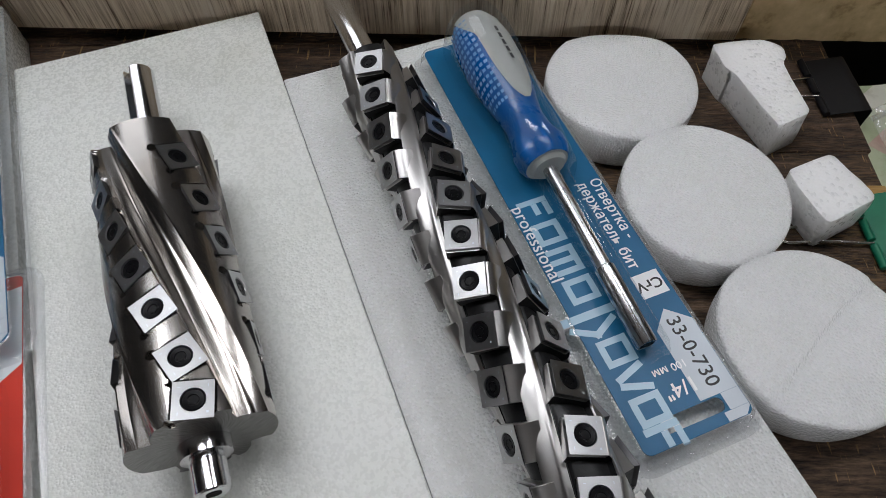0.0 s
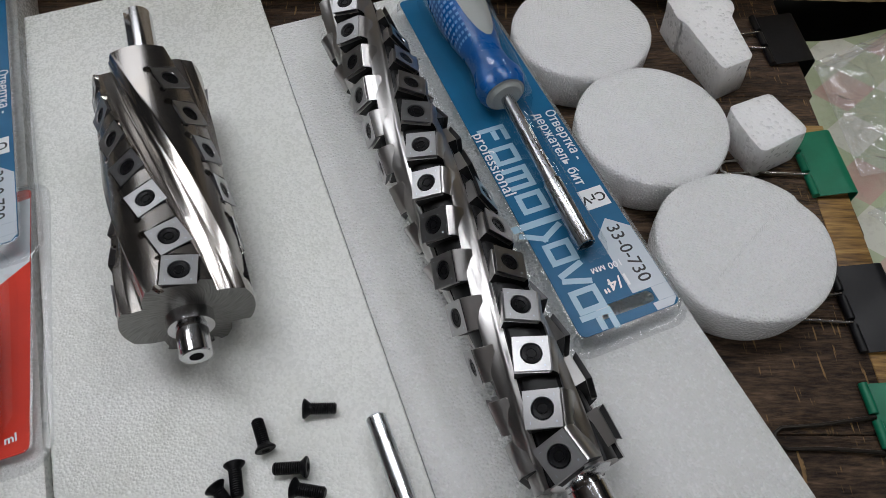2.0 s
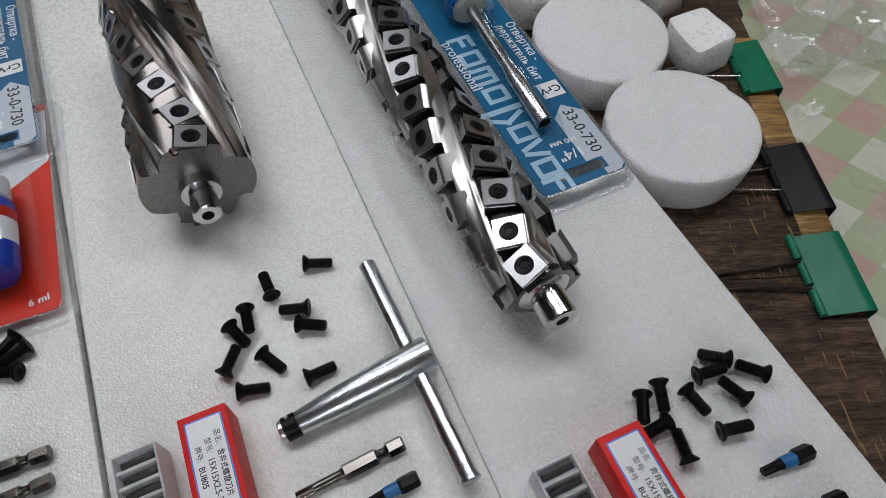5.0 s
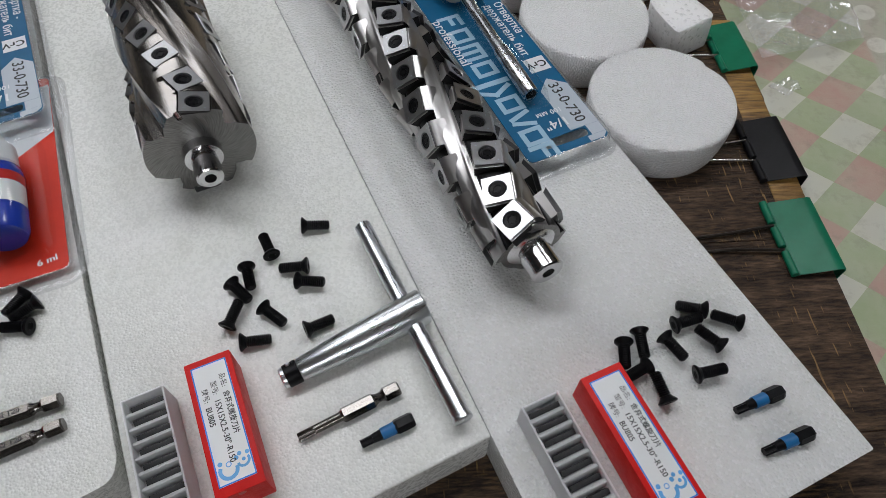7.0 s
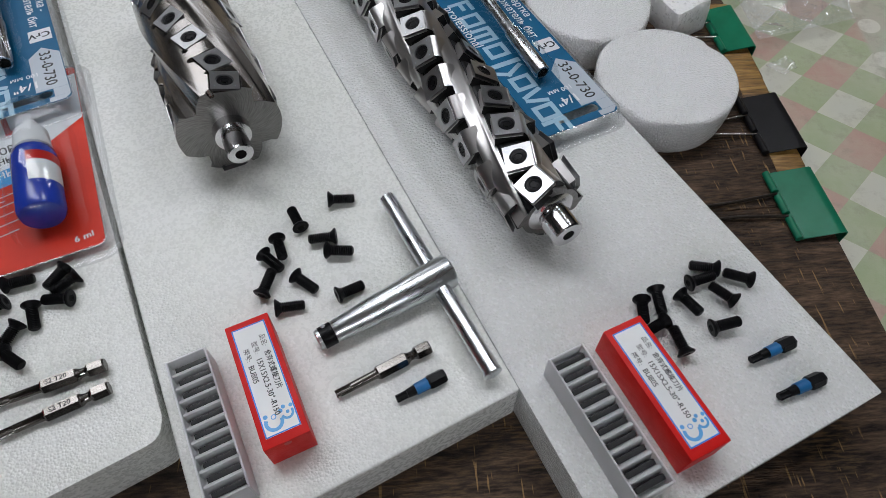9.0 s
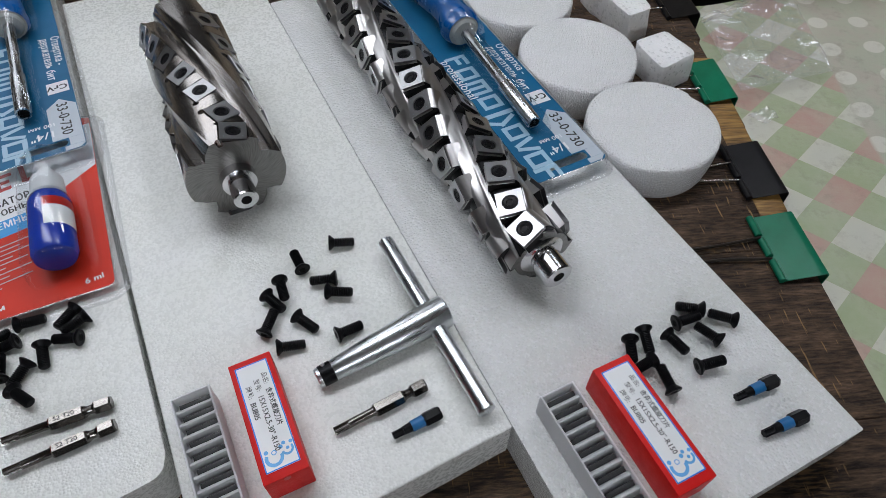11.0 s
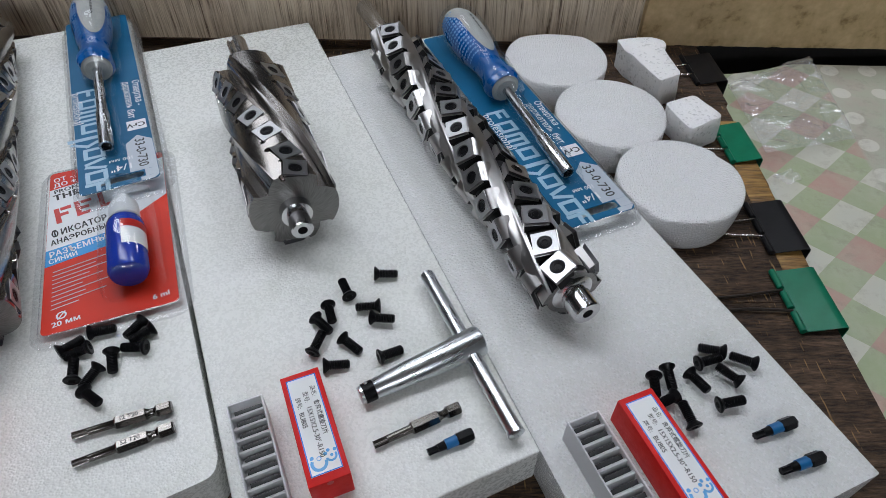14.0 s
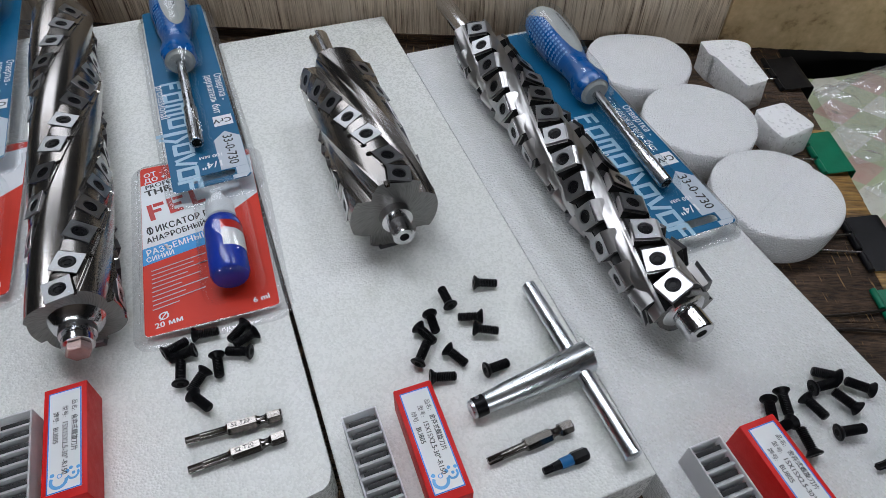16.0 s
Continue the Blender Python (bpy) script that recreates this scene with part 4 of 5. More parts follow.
def screwdriver(m, group):
    d = thing("bit_holder_screwdriver", m, "blue and grey handled screwdriver with a chrome bit holder", "screwdriver", group)
    prof = [(0.0000, 0.0050), (0.0006, 0.0088), (0.0030, 0.0104), (0.0032, 0.0118), (0.0080, 0.0136), (0.0150, 0.0138), (0.0230, 0.0118), (0.0320, 0.0110), (0.0420, 0.0122), (0.0560, 0.0148),
            (0.0720, 0.0165), (0.0900, 0.0166), (0.1020, 0.0150), (0.1100, 0.0118), (0.1145, 0.0070), (0.1155, 0.0)]
    grip = lathe(prof[3:], 48)
    for v in grip.verts:
        k = 0.07 * (1 - soft(0.014, 0.024, v.co.y)) * math.cos(6 * math.atan2(v.co.x, v.co.z))
        v.co.x, v.co.z = v.co.x * (1 + k), v.co.z * (1 + k)
    part("handle", grip, HANDLE_BLUE, d, "glossy blue plastic handle")
    part("collar", lathe(prof[:4], 24), HANDLE_GREY, d, "grey rubber collar")

    def radius(y):
        for (a, ra), (b, rb) in zip(prof, prof[1:]):
            if a <= y <= b:
                return ra + (rb - ra) * (y - a) / (b - a)
        return 0.0

    bm = bmesh.new()
    rows = []
    for i in range(19):
        y = 0.0400 + (0.1142 - 0.0400) * i / 18
        half = 40 * math.sqrt(max(0.0, 1 - (abs((y - 0.088) / 0.0485)) ** 3.2)) if y < 0.088 else 40 + 50 * (y - 0.088) / 0.026
        r = radius(y) + 0.0005
        rows.append([bm.verts.new((r * math.sin(radians(18 + half * k / 6)), y, r * math.cos(radians(18 + half * k / 6)))) for k in range(-6, 7)])
    for a, b in zip(rows, rows[1:]):
        for k in range(12):
            bm.faces.new((a[k], a[k + 1], b[k + 1], b[k]))
    part("grip_panel", bm, HANDLE_GREY, d, "grey soft panel on the handle")
    mark = bmesh.new()
    for k in range(5):
        y, r = 0.066 + 0.0055 * k, radius(0.075) + 0.0009
        q = [(18 + dx, y + dy) for dx, dy in ((-3, -0.002), (3, -0.002), (3, 0.002), (-3, 0.002))]
        mark.faces.new([mark.verts.new((r * math.sin(radians(a)), yy, r * math.cos(radians(a)))) for a, yy in q])
    part("maker_mark", mark, INK, d, "small dark mark on the grip")
    dots = bmesh.new()
    for side in (-1, 1):
        for col in range(6):
            for k in range(15):
                y = 0.044 + 0.0042 * k
                a0 = 18 + side * (50 + 11 * col)
                if abs((y - 0.075) / 0.036) > 1 - 0.02 * col:
                    continue
                r = radius(y) + 0.0004
                q = [(a0 - 3.6, y - 0.0011), (a0 + 3.6, y - 0.0011), (a0 + 3.6, y + 0.0011), (a0 - 3.6, y + 0.0011)]
                dots.faces.new([dots.verts.new((r * math.sin(radians(a)), yy, r * math.cos(radians(a)))) for a, yy in q])
    bmesh.ops.recalc_face_normals(dots, faces=dots.faces)
    tagged(part("grip_dots", dots, HANDLE_DOT, d, "pale blue rubber grip studs", None, 0), kind="stuff")
    part("shaft", lathe([(0.0005, 0.0038), (-0.0600, 0.0038), (-0.0610, 0.0048), (-0.1010, 0.0050), (-0.1018, 0.0047), (-0.1018, 0.0036), (-0.0980, 0.0036)], 28), CHROME_SATIN, d, "chromed shaft with a bit socket")
    # black plug flush with the end, for the shade in the socket
    part("socket", moved(hexed(-0.0012, 0.0012, 0.0062, 0.0001), pose(0, -0.1006, 0)), HOLE_SHADE, d, "black hexagon painted as the shaded socket")
    return d


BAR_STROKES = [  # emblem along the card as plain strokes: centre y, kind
    (-0.001, "hook"), (-0.0165, "ring"), (-0.034, "comb"), (-0.0515, "ring"), (-0.0685, "fork"), (-0.0855, "ring"), (-0.1000, "vee"), (-0.1145, "ring"), (-0.1280, "hook")]


def emblem(card, z):
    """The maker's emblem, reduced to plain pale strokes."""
    step = iter(range(999))

    def stroke(w, h, x, y, rot=0.0):
        bar(w, h, x, y, z + 0.000015 * (next(step) % 9), CARD_PALE, card, "emblem_stroke", rot)

    x0, s = -0.0145, 0.0032
    for y, kind in BAR_STROKES:
        if kind == "ring":
            stroke(0.0150, s, x0, y + 0.0052), stroke(0.0150, s, x0, y - 0.0052)
            stroke(s, 0.0074, x0 - 0.0060, y), stroke(s, 0.0074, x0 + 0.0060, y)
        elif kind == "hook":
            stroke(0.0165, s, x0, y + 0.0050), stroke(s, 0.0085, x0 + 0.0066, y - 0.001), stroke(s, 0.0070, x0 + 0.0004, y - 0.0002)
        elif kind == "comb":
            for k in (-1, 0, 1):
                stroke(0.0145, s, x0, y + 0.0062 * k)
            stroke(s, 0.0155, x0 + 0.0060, y)
        elif kind == "fork":
            stroke(0.0270, s * 1.3, x0 - 0.0040, y + 0.0035), stroke(0.0150, s, x0 + 0.0010, y - 0.0042, 28), stroke(0.0150, s, x0 - 0.0090, y - 0.0042, -28)
        else:
            stroke(0.0150, s, x0, y + 0.0035, 18), stroke(0.0150, s, x0, y - 0.0035, -18)


def blue_pack(x, y, z, rot, tilt, collar, label):
    """Blue carded screwdriver pack; its local y runs from the hanging slot to the handle."""
    m = pose(x, y, z, tilt, 0, rot)
    pack = thing("screwdriver_pack", m, label, "blister pack", "blue carded screwdrivers")
    W, H, T = 0.0535, 0.2640, 0.0098
    card = part("card", plate_with_slot(W, H, 0.0035, T - 0.0006, T, (0.001, -0.1235, 0.031, 0.0066)), CARD_BLUE, pack, "blue printed card with a hanging slot", None, 30)
    z1 = T + 0.00012
    grey = bmesh.new()
    for ring in ([(0.0265, -0.1195), (0.0265, -0.0840), (0.0165, -0.0750), (0.0075, -0.0840), (0.0075, -0.1195)], [(0.0265, -0.1275), (0.0265, -0.1196), (0.0174, -0.1196), (0.0174, -0.1275)],
                 [(0.0230, -0.1318), (0.0265, -0.1285), (0.0265, -0.1276), (0.0140, -0.1276), (0.0140, -0.1318)]):
        grey.faces.new([grey.verts.new((px, py, z1)) for px, py in ring])
    bmesh.ops.recalc_face_normals(grey, faces=grey.faces)
    part("grey_field", grey, CARD_GREY, card, "grey arrow-shaped print field", None, 0)
    bar(0.0142, 0.0130, 0.0176, -0.0612, z1, CARD_WHITE, card, "white_field")
    z2 = z1 + 0.00012
    writing("CrV", 0.0078, INK_BLACK, card, pose(0.0172, -0.0612, z2, 0, 0, 180), "CENTER", 0.00012)
    writing("33-0-730", 0.0098, INK_BLACK, card, pose(0.0172, -0.0800, z2, 0, 0, -90), "LEFT", 0.00006, 0.98)
    writing('1/4"', 0.0095, CARD_WHITE, card, pose(0.0030, -0.1110, z2, 0, 0, 180), "CENTER", 0.0001)
    writing("100 мм", 0.0052, CARD_WHITE, card, pose(0.0030, -0.1015, z2, 0, 0, 180), "CENTER", 0.00004)
    writing("Отвертка -", 0.0082, CARD_WHITE, card, pose(0.0228, 0.0055, z2, 0, 0, -90), "LEFT", 0.0001, 0.92)
    writing("держатель бит", 0.0082, CARD_WHITE, card, pose(0.0152, 0.0055, z2, 0, 0, -90), "LEFT", 0.0001, 0.92)
    writing("professional", 0.0098, CARD_WHITE, card, pose(-0.0232, 0.0040, z2, 0, 0, -90), "LEFT", 0.00006, 0.98)
    emblem(card, z1)
    part("tray", tray_skirt(W, H, 0.0045, T, 0.0150), CLEAR_RIM, pack, "clear plastic tray edge", None, 50)
    part("dome", bubble([(-0.0975, 0.0, 0.0050, 0.0005), (-0.0955, 0.0, 0.0068, 0.0080), (-0.0920, 0.0, 0.0072, 0.0140), (-0.0300, 0.0, 0.0072, 0.0170), (0.0060, 0.0, 0.0085, 0.0195), (0.0110, 0.0, 0.0150, 0.0250),
                         (0.0380, 0.001, 0.0165, 0.0290), (0.0520, 0.002, 0.0150, 0.0290), (0.0750, 0.002, 0.0190, 0.0330), (0.1100, 0.003, 0.0205, 0.0360), (0.1250, 0.003, 0.0190, 0.0330), (0.1290, 0.003, 0.0150, 0.0180), (0.1310, 0.003, 0.0100, 0.0005)], T + 0.0004),
         CLEAR, pack, "clear plastic dome", None, 60)
    screwdriver(m @ pose(-0.0016, collar, T + 0.0128, 3.0, 0, -1.2), "carded screwdrivers")
    return pack


blue_pack(0.0583, 0.1961, 0.0002, 21.6, 0.0, 0.0115, "blue carded screwdriver blister pack lying beside the stepped cutter head")
blue_pack(-0.2762, 0.2268, 0.0034, 22.9, -0.85, 0.0095, "blue carded screwdriver blister pack resting on the red threadlocker card")
blue_pack(-0.4560, 0.2420, 0.0034, 22.2, -0.85, 0.0105, "blue carded screwdriver blister pack by the long cutter head")


def red_pack(x, y, rot, label):
    """Red carded bottle of threadlocker."""
    m = pose(x, y, 0.0002, 0, 0, rot)
    pack = thing("threadlocker_pack", m, label, "blister pack", "red threadlocker cards")
    W, H, T = 0.0780, 0.1520, 0.0050
    card = part("card", plate_with_slot(W, H, 0.0030, T - 0.0006, T), CARD_RED, pack, "red, white and blue printed card", None, 30)
    z1, z2 = T + 0.00012, T + 0.00026

    def field(points, mat, z=z1, name="print_field"):
        bm = bmesh.new()
        bm.faces.new([bm.verts.new((px, py, z)) for px, py in points])
        bmesh.ops.recalc_face_normals(bm, faces=bm.faces)
        part(name, bm, mat, card, "", None, 0)

    field([(-0.0388, 0.0568), (-0.0388, -0.0060), (0.0010, -0.0004), (0.0388, 0.0260), (0.0388, 0.0690)], CARD_WHITE, name="white_field")
    field([(-0.0388, -0.0056), (-0.0388, -0.0205), (0.0008, -0.0130), (-0.0002, 0.0000)], CARD_CYAN, z2, "blue_field")
    z3 = z2 + 0.00012
    up = 9.5
    writing("ОТ -", 0.0062, CARD_WHITE, card, pose(-0.0365, 0.0665, z3, 0, 0, up), "LEFT", 0.0001)
    writing("ДО +", 0.0062, CARD_WHITE, card, pose(-0.0365, 0.0605, z3, 0, 0, up), "LEFT", 0.0001)
    writing("PROFES", 0.0058, INK, card, pose(-0.0358, 0.0535, z3, 0, 0, up), "LEFT", 0.0001)
    writing("THRE", 0.0088, INK_BLACK, card, pose(-0.0358, 0.0468, z3, 0, 0, up), "LEFT", 0.0002)
    for k, (dx, dy, w, h) in enumerate(((0.0, 0.0, 0.0034, 0.0160), (0.0048, 0.0064, 0.0070, 0.0034), (0.0040, 0.0006, 0.0056, 0.0030), (0.0130, 0.0012, 0.0034, 0.0160), (0.0178, 0.0072, 0.0070, 0.0030), (0.0172, 0.0010, 0.0060, 0.0030),
                                       (0.0178, -0.0052, 0.0070, 0.0030), (0.0280, 0.0030, 0.0034, 0.0160), (0.0330, -0.0040, 0.0070, 0.0030))):
        bar(w, h, -0.0325 + dx, 0.0275 + dy + dx * 0.16, z2 + 0.000012 * k, CARD_RED_DEEP, card, "emblem_stroke", up)
    writing("О", 0.0084, INK_BLACK, card, pose(-0.0336, 0.0094, z3, 0, 0, up), "CENTER", 0.00015, 0.72)
    writing("І", 0.0094, INK_BLACK, card, pose(-0.0336, 0.0094, z3 + 0.0001, 0, 0, up), "CENTER", 0.00015, 0.72)
    writing("ИКСАТОР РЕЗ", 0.0084, INK_BLACK, card, pose(-0.0302, 0.0100, z3, 0, 0, up), "LEFT", 0.00015, 0.70)
    writing("АНАЭРОБНЫЙ", 0.0070, INK_BLACK, card, pose(-0.0360, 0.0006, z3, 0, 0, up), "LEFT", 0.00013, 0.74)
    writing("РАЗЪЕМНЫЙ", 0.0074, CARD_WHITE, card, pose(-0.0366, -0.0105, z3, 0, 0, up), "LEFT", 0.0001, 0.80)
    writing("СИНИЙ", 0.0058, CARD_WHITE, card, pose(-0.0366, -0.0165, z3, 0, 0, up), "LEFT", 0.0001, 0.80)
    for k in range(10):
        w = (0.034, 0.026, 0.036, 0.022, 0.030, 0.018, 0.034, 0.020, 0.032, 0.016)[k]
        bar(w, 0.0007, -0.0340 + w / 2, -0.0262 - 0.0035 * k + w * 0.08, z3, CARD_GREY, card, "small_print_bar", up)
    writing("Ø", 0.0080, CARD_WHITE, card, pose(-0.0310, -0.0645, z3, 0, 0, 6), "LEFT", 0.0001)
    writing("20 мм", 0.0056, CARD_WHITE, card, pose(-0.0330, -0.0705, z3, 0, 0, 6), "LEFT", 0.0001)
    writing("6 ml", 0.0056, CARD_WHITE, card, pose(0.0240, -0.0690, z3, 0, 0, 6), "LEFT", 0.0001)
    part("tray", tray_skirt(W, H, 0.0040, T, 0.0160), CLEAR_RIM, pack, "clear plastic tray edge", None, 50)
    part("dome", bubble([(-0.0660, 0.0150, 0.0100, 0.0003), (-0.0640, 0.0150, 0.0170, 0.0030), (-0.0600, 0.0150, 0.0190, 0.0200), (-0.0540, 0.0150, 0.0195, 0.0270), (0.0100, 0.0150, 0.0185, 0.0280), (0.0260, 0.0150, 0.0150, 0.0250), (0.0320, 0.0150, 0.0130, 0.0120), (0.0340, 0.0150, 0.0080, 0.0003)], T + 0.0004),
         CLEAR, pack, "clear plastic dome", None, 60)
    b = thing("threadlocker_bottle", m @ pose(0.0150, -0.0575, T + 0.0125, 0, 0, 1), "small bottle of blue threadlocker with a white cap", "bottle", "threadlocker bottles")
    part("body", lathe([(0.0, 0.0), (0.0, 0.0080), (0.0010, 0.0105), (0.0035, 0.0118), (0.0420, 0.0118), (0.0465, 0.0110), (0.0485, 0.0090)], 36), BOTTLE_BLUE, b, "blue filled bottle body")
    part("cap", lathe([(0.0485, 0.0085), (0.0500, 0.0098), (0.0640, 0.0090), (0.0645, 0.0058), (0.0730, 0.0042), (0.0740, 0.0)], 32), BOTTLE_CAP, b, "white ribbed nozzle cap")
    wrap = bmesh.new()
    for y0, y1, k in ((0.0170, 0.0320, 0), (0.0322, 0.0390, 1)):
        cols = [[wrap.verts.new((0.0120 * math.sin(radians(a)), y, 0.0120 * math.cos(radians(a)))) for y in (y0, y1)] for a in range(2, 99, 8)]
        for a, c in zip(cols, cols[1:]):
            f = wrap.faces.new((a[0], c[0], c[1], a[1]))
            f.material_index = k
    part("label", wrap, [LABEL_WHITE, CARD_RED_DEEP], b, "white and red wrap label")
    return pack


red_pack(-0.2254, 0.0709, 19.3, "red carded threadlocker blister pack lying on foam")
red_pack(-0.3930, 0.0750, 19.8, "red carded threadlocker blister pack beyond the long cutter head")

# ---------------------------------------------------------------- red knife boxes and trays


def knife_box(x, y, rot, length, label):
    b = thing("knife_box", pose(x, y, 0, 0, 0, rot), label, "box", "red knife boxes")
    W, H = 0.0205, 0.0203
    body = part("body", block(W, length, H, 0.0006), RED_PLASTIC, b, "red moulded plastic sleeve box")
    # no notch is cut: a deeper red disc paints its shade
    bm = lathe([(0, 0.0016), (0.0005, 0.0016), (0.0005, 0.0)], 20)
    part("thumb_notch", moved(bm, pose(0, -length / 2 - 0.0003, H - 0.0019)), CARD_RED_DEEP, body, "deeper red disc painted as the shaded thumb notch")
    z = H + 0.00015
    L = length - 0.0075
    lab = part("label", moved(block(0.0155, L, 0.0001), pose(0, 0.0005, 0)), LABEL_WHITE, b, "white paper label framed in blue", pose(0, 0, z), 0)
    zz = 0.00022
    for w, h, px, py in ((0.0155, 0.0006, 0, 0.0005 + L / 2 - 0.0003), (0.0155, 0.0006, 0, 0.0005 - L / 2 + 0.0003), (0.0006, L, -0.00745, 0.0005), (0.0006, L, 0.00745, 0.0005)):
        bar(w, h, px, py, zz, LABEL_BLUE, lab, "blue_border")
    top = 0.0005 + L / 2
    for text, px in (("品名: 舍弃式螺旋刀片", 0.0043), ("型号: 15X15X2.5-30°-R150", 0.0000), ("牌号: BU805", -0.0043)):
        head, tail = text.split(" ", 1)
        start = 0.0068 + 0.0075 * (0.0043 - px) / 0.0086 * 0.62
        writing(head, 0.0030, INK, lab, pose(px, top - start, zz, 0, 0, -90), "LEFT", 0.00001)
        size = 0.0032 if tail[0] == "舍" else 0.0036
        writing(tail, size, INK, lab, pose(px, top - start - 0.0088, zz, 0, 0, -90), "LEFT", 0.00004 if size > 0.003 else 0.00001, 0.90)
    # emblem: plain light-blue strokes
    yb = 0.0005 - L / 2 + 0.0052
    ring = bmesh.new()
    for cx, cy, r0, r1, a0, a1 in ((-0.0024, yb + 0.0006, 0.0027, 0.0043, 150, 380), (-0.0020, yb + 0.0028, 0.0008, 0.0012, 0, 360), (-0.0053, yb + 0.0040, 0.0000, 0.0010, 0, 360), (0.0014, yb + 0.0042, 0.0, 0.0010, 0, 360),
                                      (0.0040, yb + 0.0022, 0.0018, 0.0029, 190, 400), (0.0042, yb + 0.0026, 0.0, 0.0008, 0, 360), (0.0062, yb + 0.0050, 0.0, 0.0009, 0, 360), (0.0030, yb + 0.0055, 0.0, 0.0009, 0, 360)):
        cols = [[ring.verts.new((cx + r * math.cos(radians(a)), cy + r * math.sin(radians(a)), zz)) for r in (r0, r1)] for a in range(a0, a1 + 1, 20)]
        for a, c in zip(cols, cols[1:]):
            ring.faces.new((a[0], a[1], c[1], c[0]))
    part("emblem", ring, LABEL_SKY, lab, "light blue curved emblem strokes", None, 0)
    return b


knife_box(-0.0692, -0.0790, 20.8, 0.0625, "red plastic knife box with a white label, by an open tray")
knife_box(0.1062, -0.0962, 20.8, 0.0655, "red plastic knife box with a white label, beside loose screws")
knife_box(-0.2487, -0.0825, 21.5, 0.0625, "red plastic knife box with a white label before the long head")


def knife_tray(x, y, rot, label):
    """Milky slotted insert tray, ten knives standing in it."""
    W, L, H = 0.0185, 0.0690, 0.0182
    tr = thing("knife_tray", pose(x, y, 0, 0, 0, rot), label, "tray", "milky knife trays")
    w = 0.0010
    part("base", block(W - 2 * w - 0.0002, L - 2 * w - 0.0002, 0.0115, 0.0003), TRAY, tr)
    side = part("side_wall", block(w, L, H, 0.0003), TRAY, tr, "", pose(-W / 2 + w / 2, 0, 0))
    again(side, pose(W / 2 - w / 2, 0, 0))
    end = part("end_wall", block(W - 2 * w - 0.0002, w, H, 0.0003), TRAY, tr, "", pose(0, -L / 2 + w / 2, 0))
    again(end, pose(0, L / 2 - w / 2, 0))
    n, pitch = 10, (L - 2 * w) / 10
    first = None
    knife = None
    half = W / 2 - w - 0.0001
    for k in range(n):
        yk = -L / 2 + w + pitch * (k + 0.5)
        mm = pose(0, yk - pitch / 2, 0.0115)
        if k:
            if first is None:
                bm = bmesh.new()
                prof = [(-0.0014, 0.0), (0.0021, 0.0), (0.0015, 0.0044), (0.0004, 0.0054), (-0.0003, 0.0054)]
                ends = [[bm.verts.new((x, py, pz)) for py, pz in prof] for x in (-half, half)]
                for i in range(5):
                    bm.faces.new((ends[0][i], ends[0][(i + 1) % 5], ends[1][(i + 1) % 5], ends[1][i]))
                bm.faces.new(ends[0])
                bm.faces.new(ends[1])
                bmesh.ops.recalc_face_normals(bm, faces=bm.faces)
                first = part("divider", bm, TRAY, tr, "", mm, 30)
            else:
                again(first, mm, tr)
        mm = pose(0.0006, yk + 0.0006, 0.0116, 14, 0, 0)
        if knife is None:
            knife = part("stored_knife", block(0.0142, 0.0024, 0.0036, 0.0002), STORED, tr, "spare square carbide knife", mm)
        else:
            again(knife, mm, tr)
    return tr


knife_tray(-0.0940, -0.0960, 22.0, "milky plastic slotted tray holding spare knives")
knife_tray(0.0790, -0.1085, 21.5, "milky plastic slotted tray holding spare knives")
knife_tray(-0.2690, -0.1010, 22.0, "milky plastic slotted tray holding spare knives")

# ---------------------------------------------------------------- tee wrench, bits, screws


def tee_wrench():
    a, b = Vector((-0.0490, -0.0565, 0.0068)), Vector((0.0180, -0.0232, 0.0092))
    d = b - a
    rz = math.degrees(math.atan2(d.y, d.x)) - 90
    L = d.length
    w = thing("tee_wrench", pose(*a, 1.9, 0, rz), "zinc-plated tee wrench with a tapered body and sliding bar", "wrench")
    part("body", lathe([(0.0085, 0.0050), (0.0095, 0.0056), (0.0540, 0.0084), (0.0680, 0.0090), (L - 0.0008, 0.0090), (L, 0.0082), (L, 0.0)], 40), ZINC, w, "zinc-plated tapered body")
    part("collar", lathe([(0.0020, 0.0050), (0.0024, 0.0056), (0.0085, 0.0057), (0.0088, 0.0052)], 32), BLACK_OXIDE, w, "black spring collar")
    ball = bmesh.new()
    bmesh.ops.create_uvsphere(ball, u_segments=14, v_segments=8, radius=0.0012)
    part("detent_ball", ball, ZINC, w, "small bright detent ball", pose(-0.0030, 0.0052, 0.0047))
    part("nose", lathe([(0.0000, 0.0034), (0.0, 0.0046), (0.0006, 0.0051), (0.0024, 0.0052)], 32), ZINC, w, "bright nose ring")
    part("socket", lathe([(0.0004, 0.0), (0.0004, 0.0035)], 6), HOLE_SHADE, w, "black hexagon painted as the shaded socket")
    inv = w.matrix_world.inverted()
    p, q = inv @ Vector((-0.0127, 0.0272, 0.0086)), inv @ Vector((0.0332, -0.0810, 0.0082))
    turn = (q - p).to_track_quat("Y", "Z").to_matrix().to_4x4()
    l = (q - p).length
    part("sliding_bar", lathe([(0, 0.0), (0, 0.0037), (0.0008, 0.0044), (l - 0.0024, 0.0044), (l - 0.0020, 0.0048), (l - 0.0004, 0.0048), (l, 0.0042), (l, 0.0)], 32), ZINC, w, "zinc-plated round sliding bar", Matrix.Translation(p) @ turn)


tee_wrench()


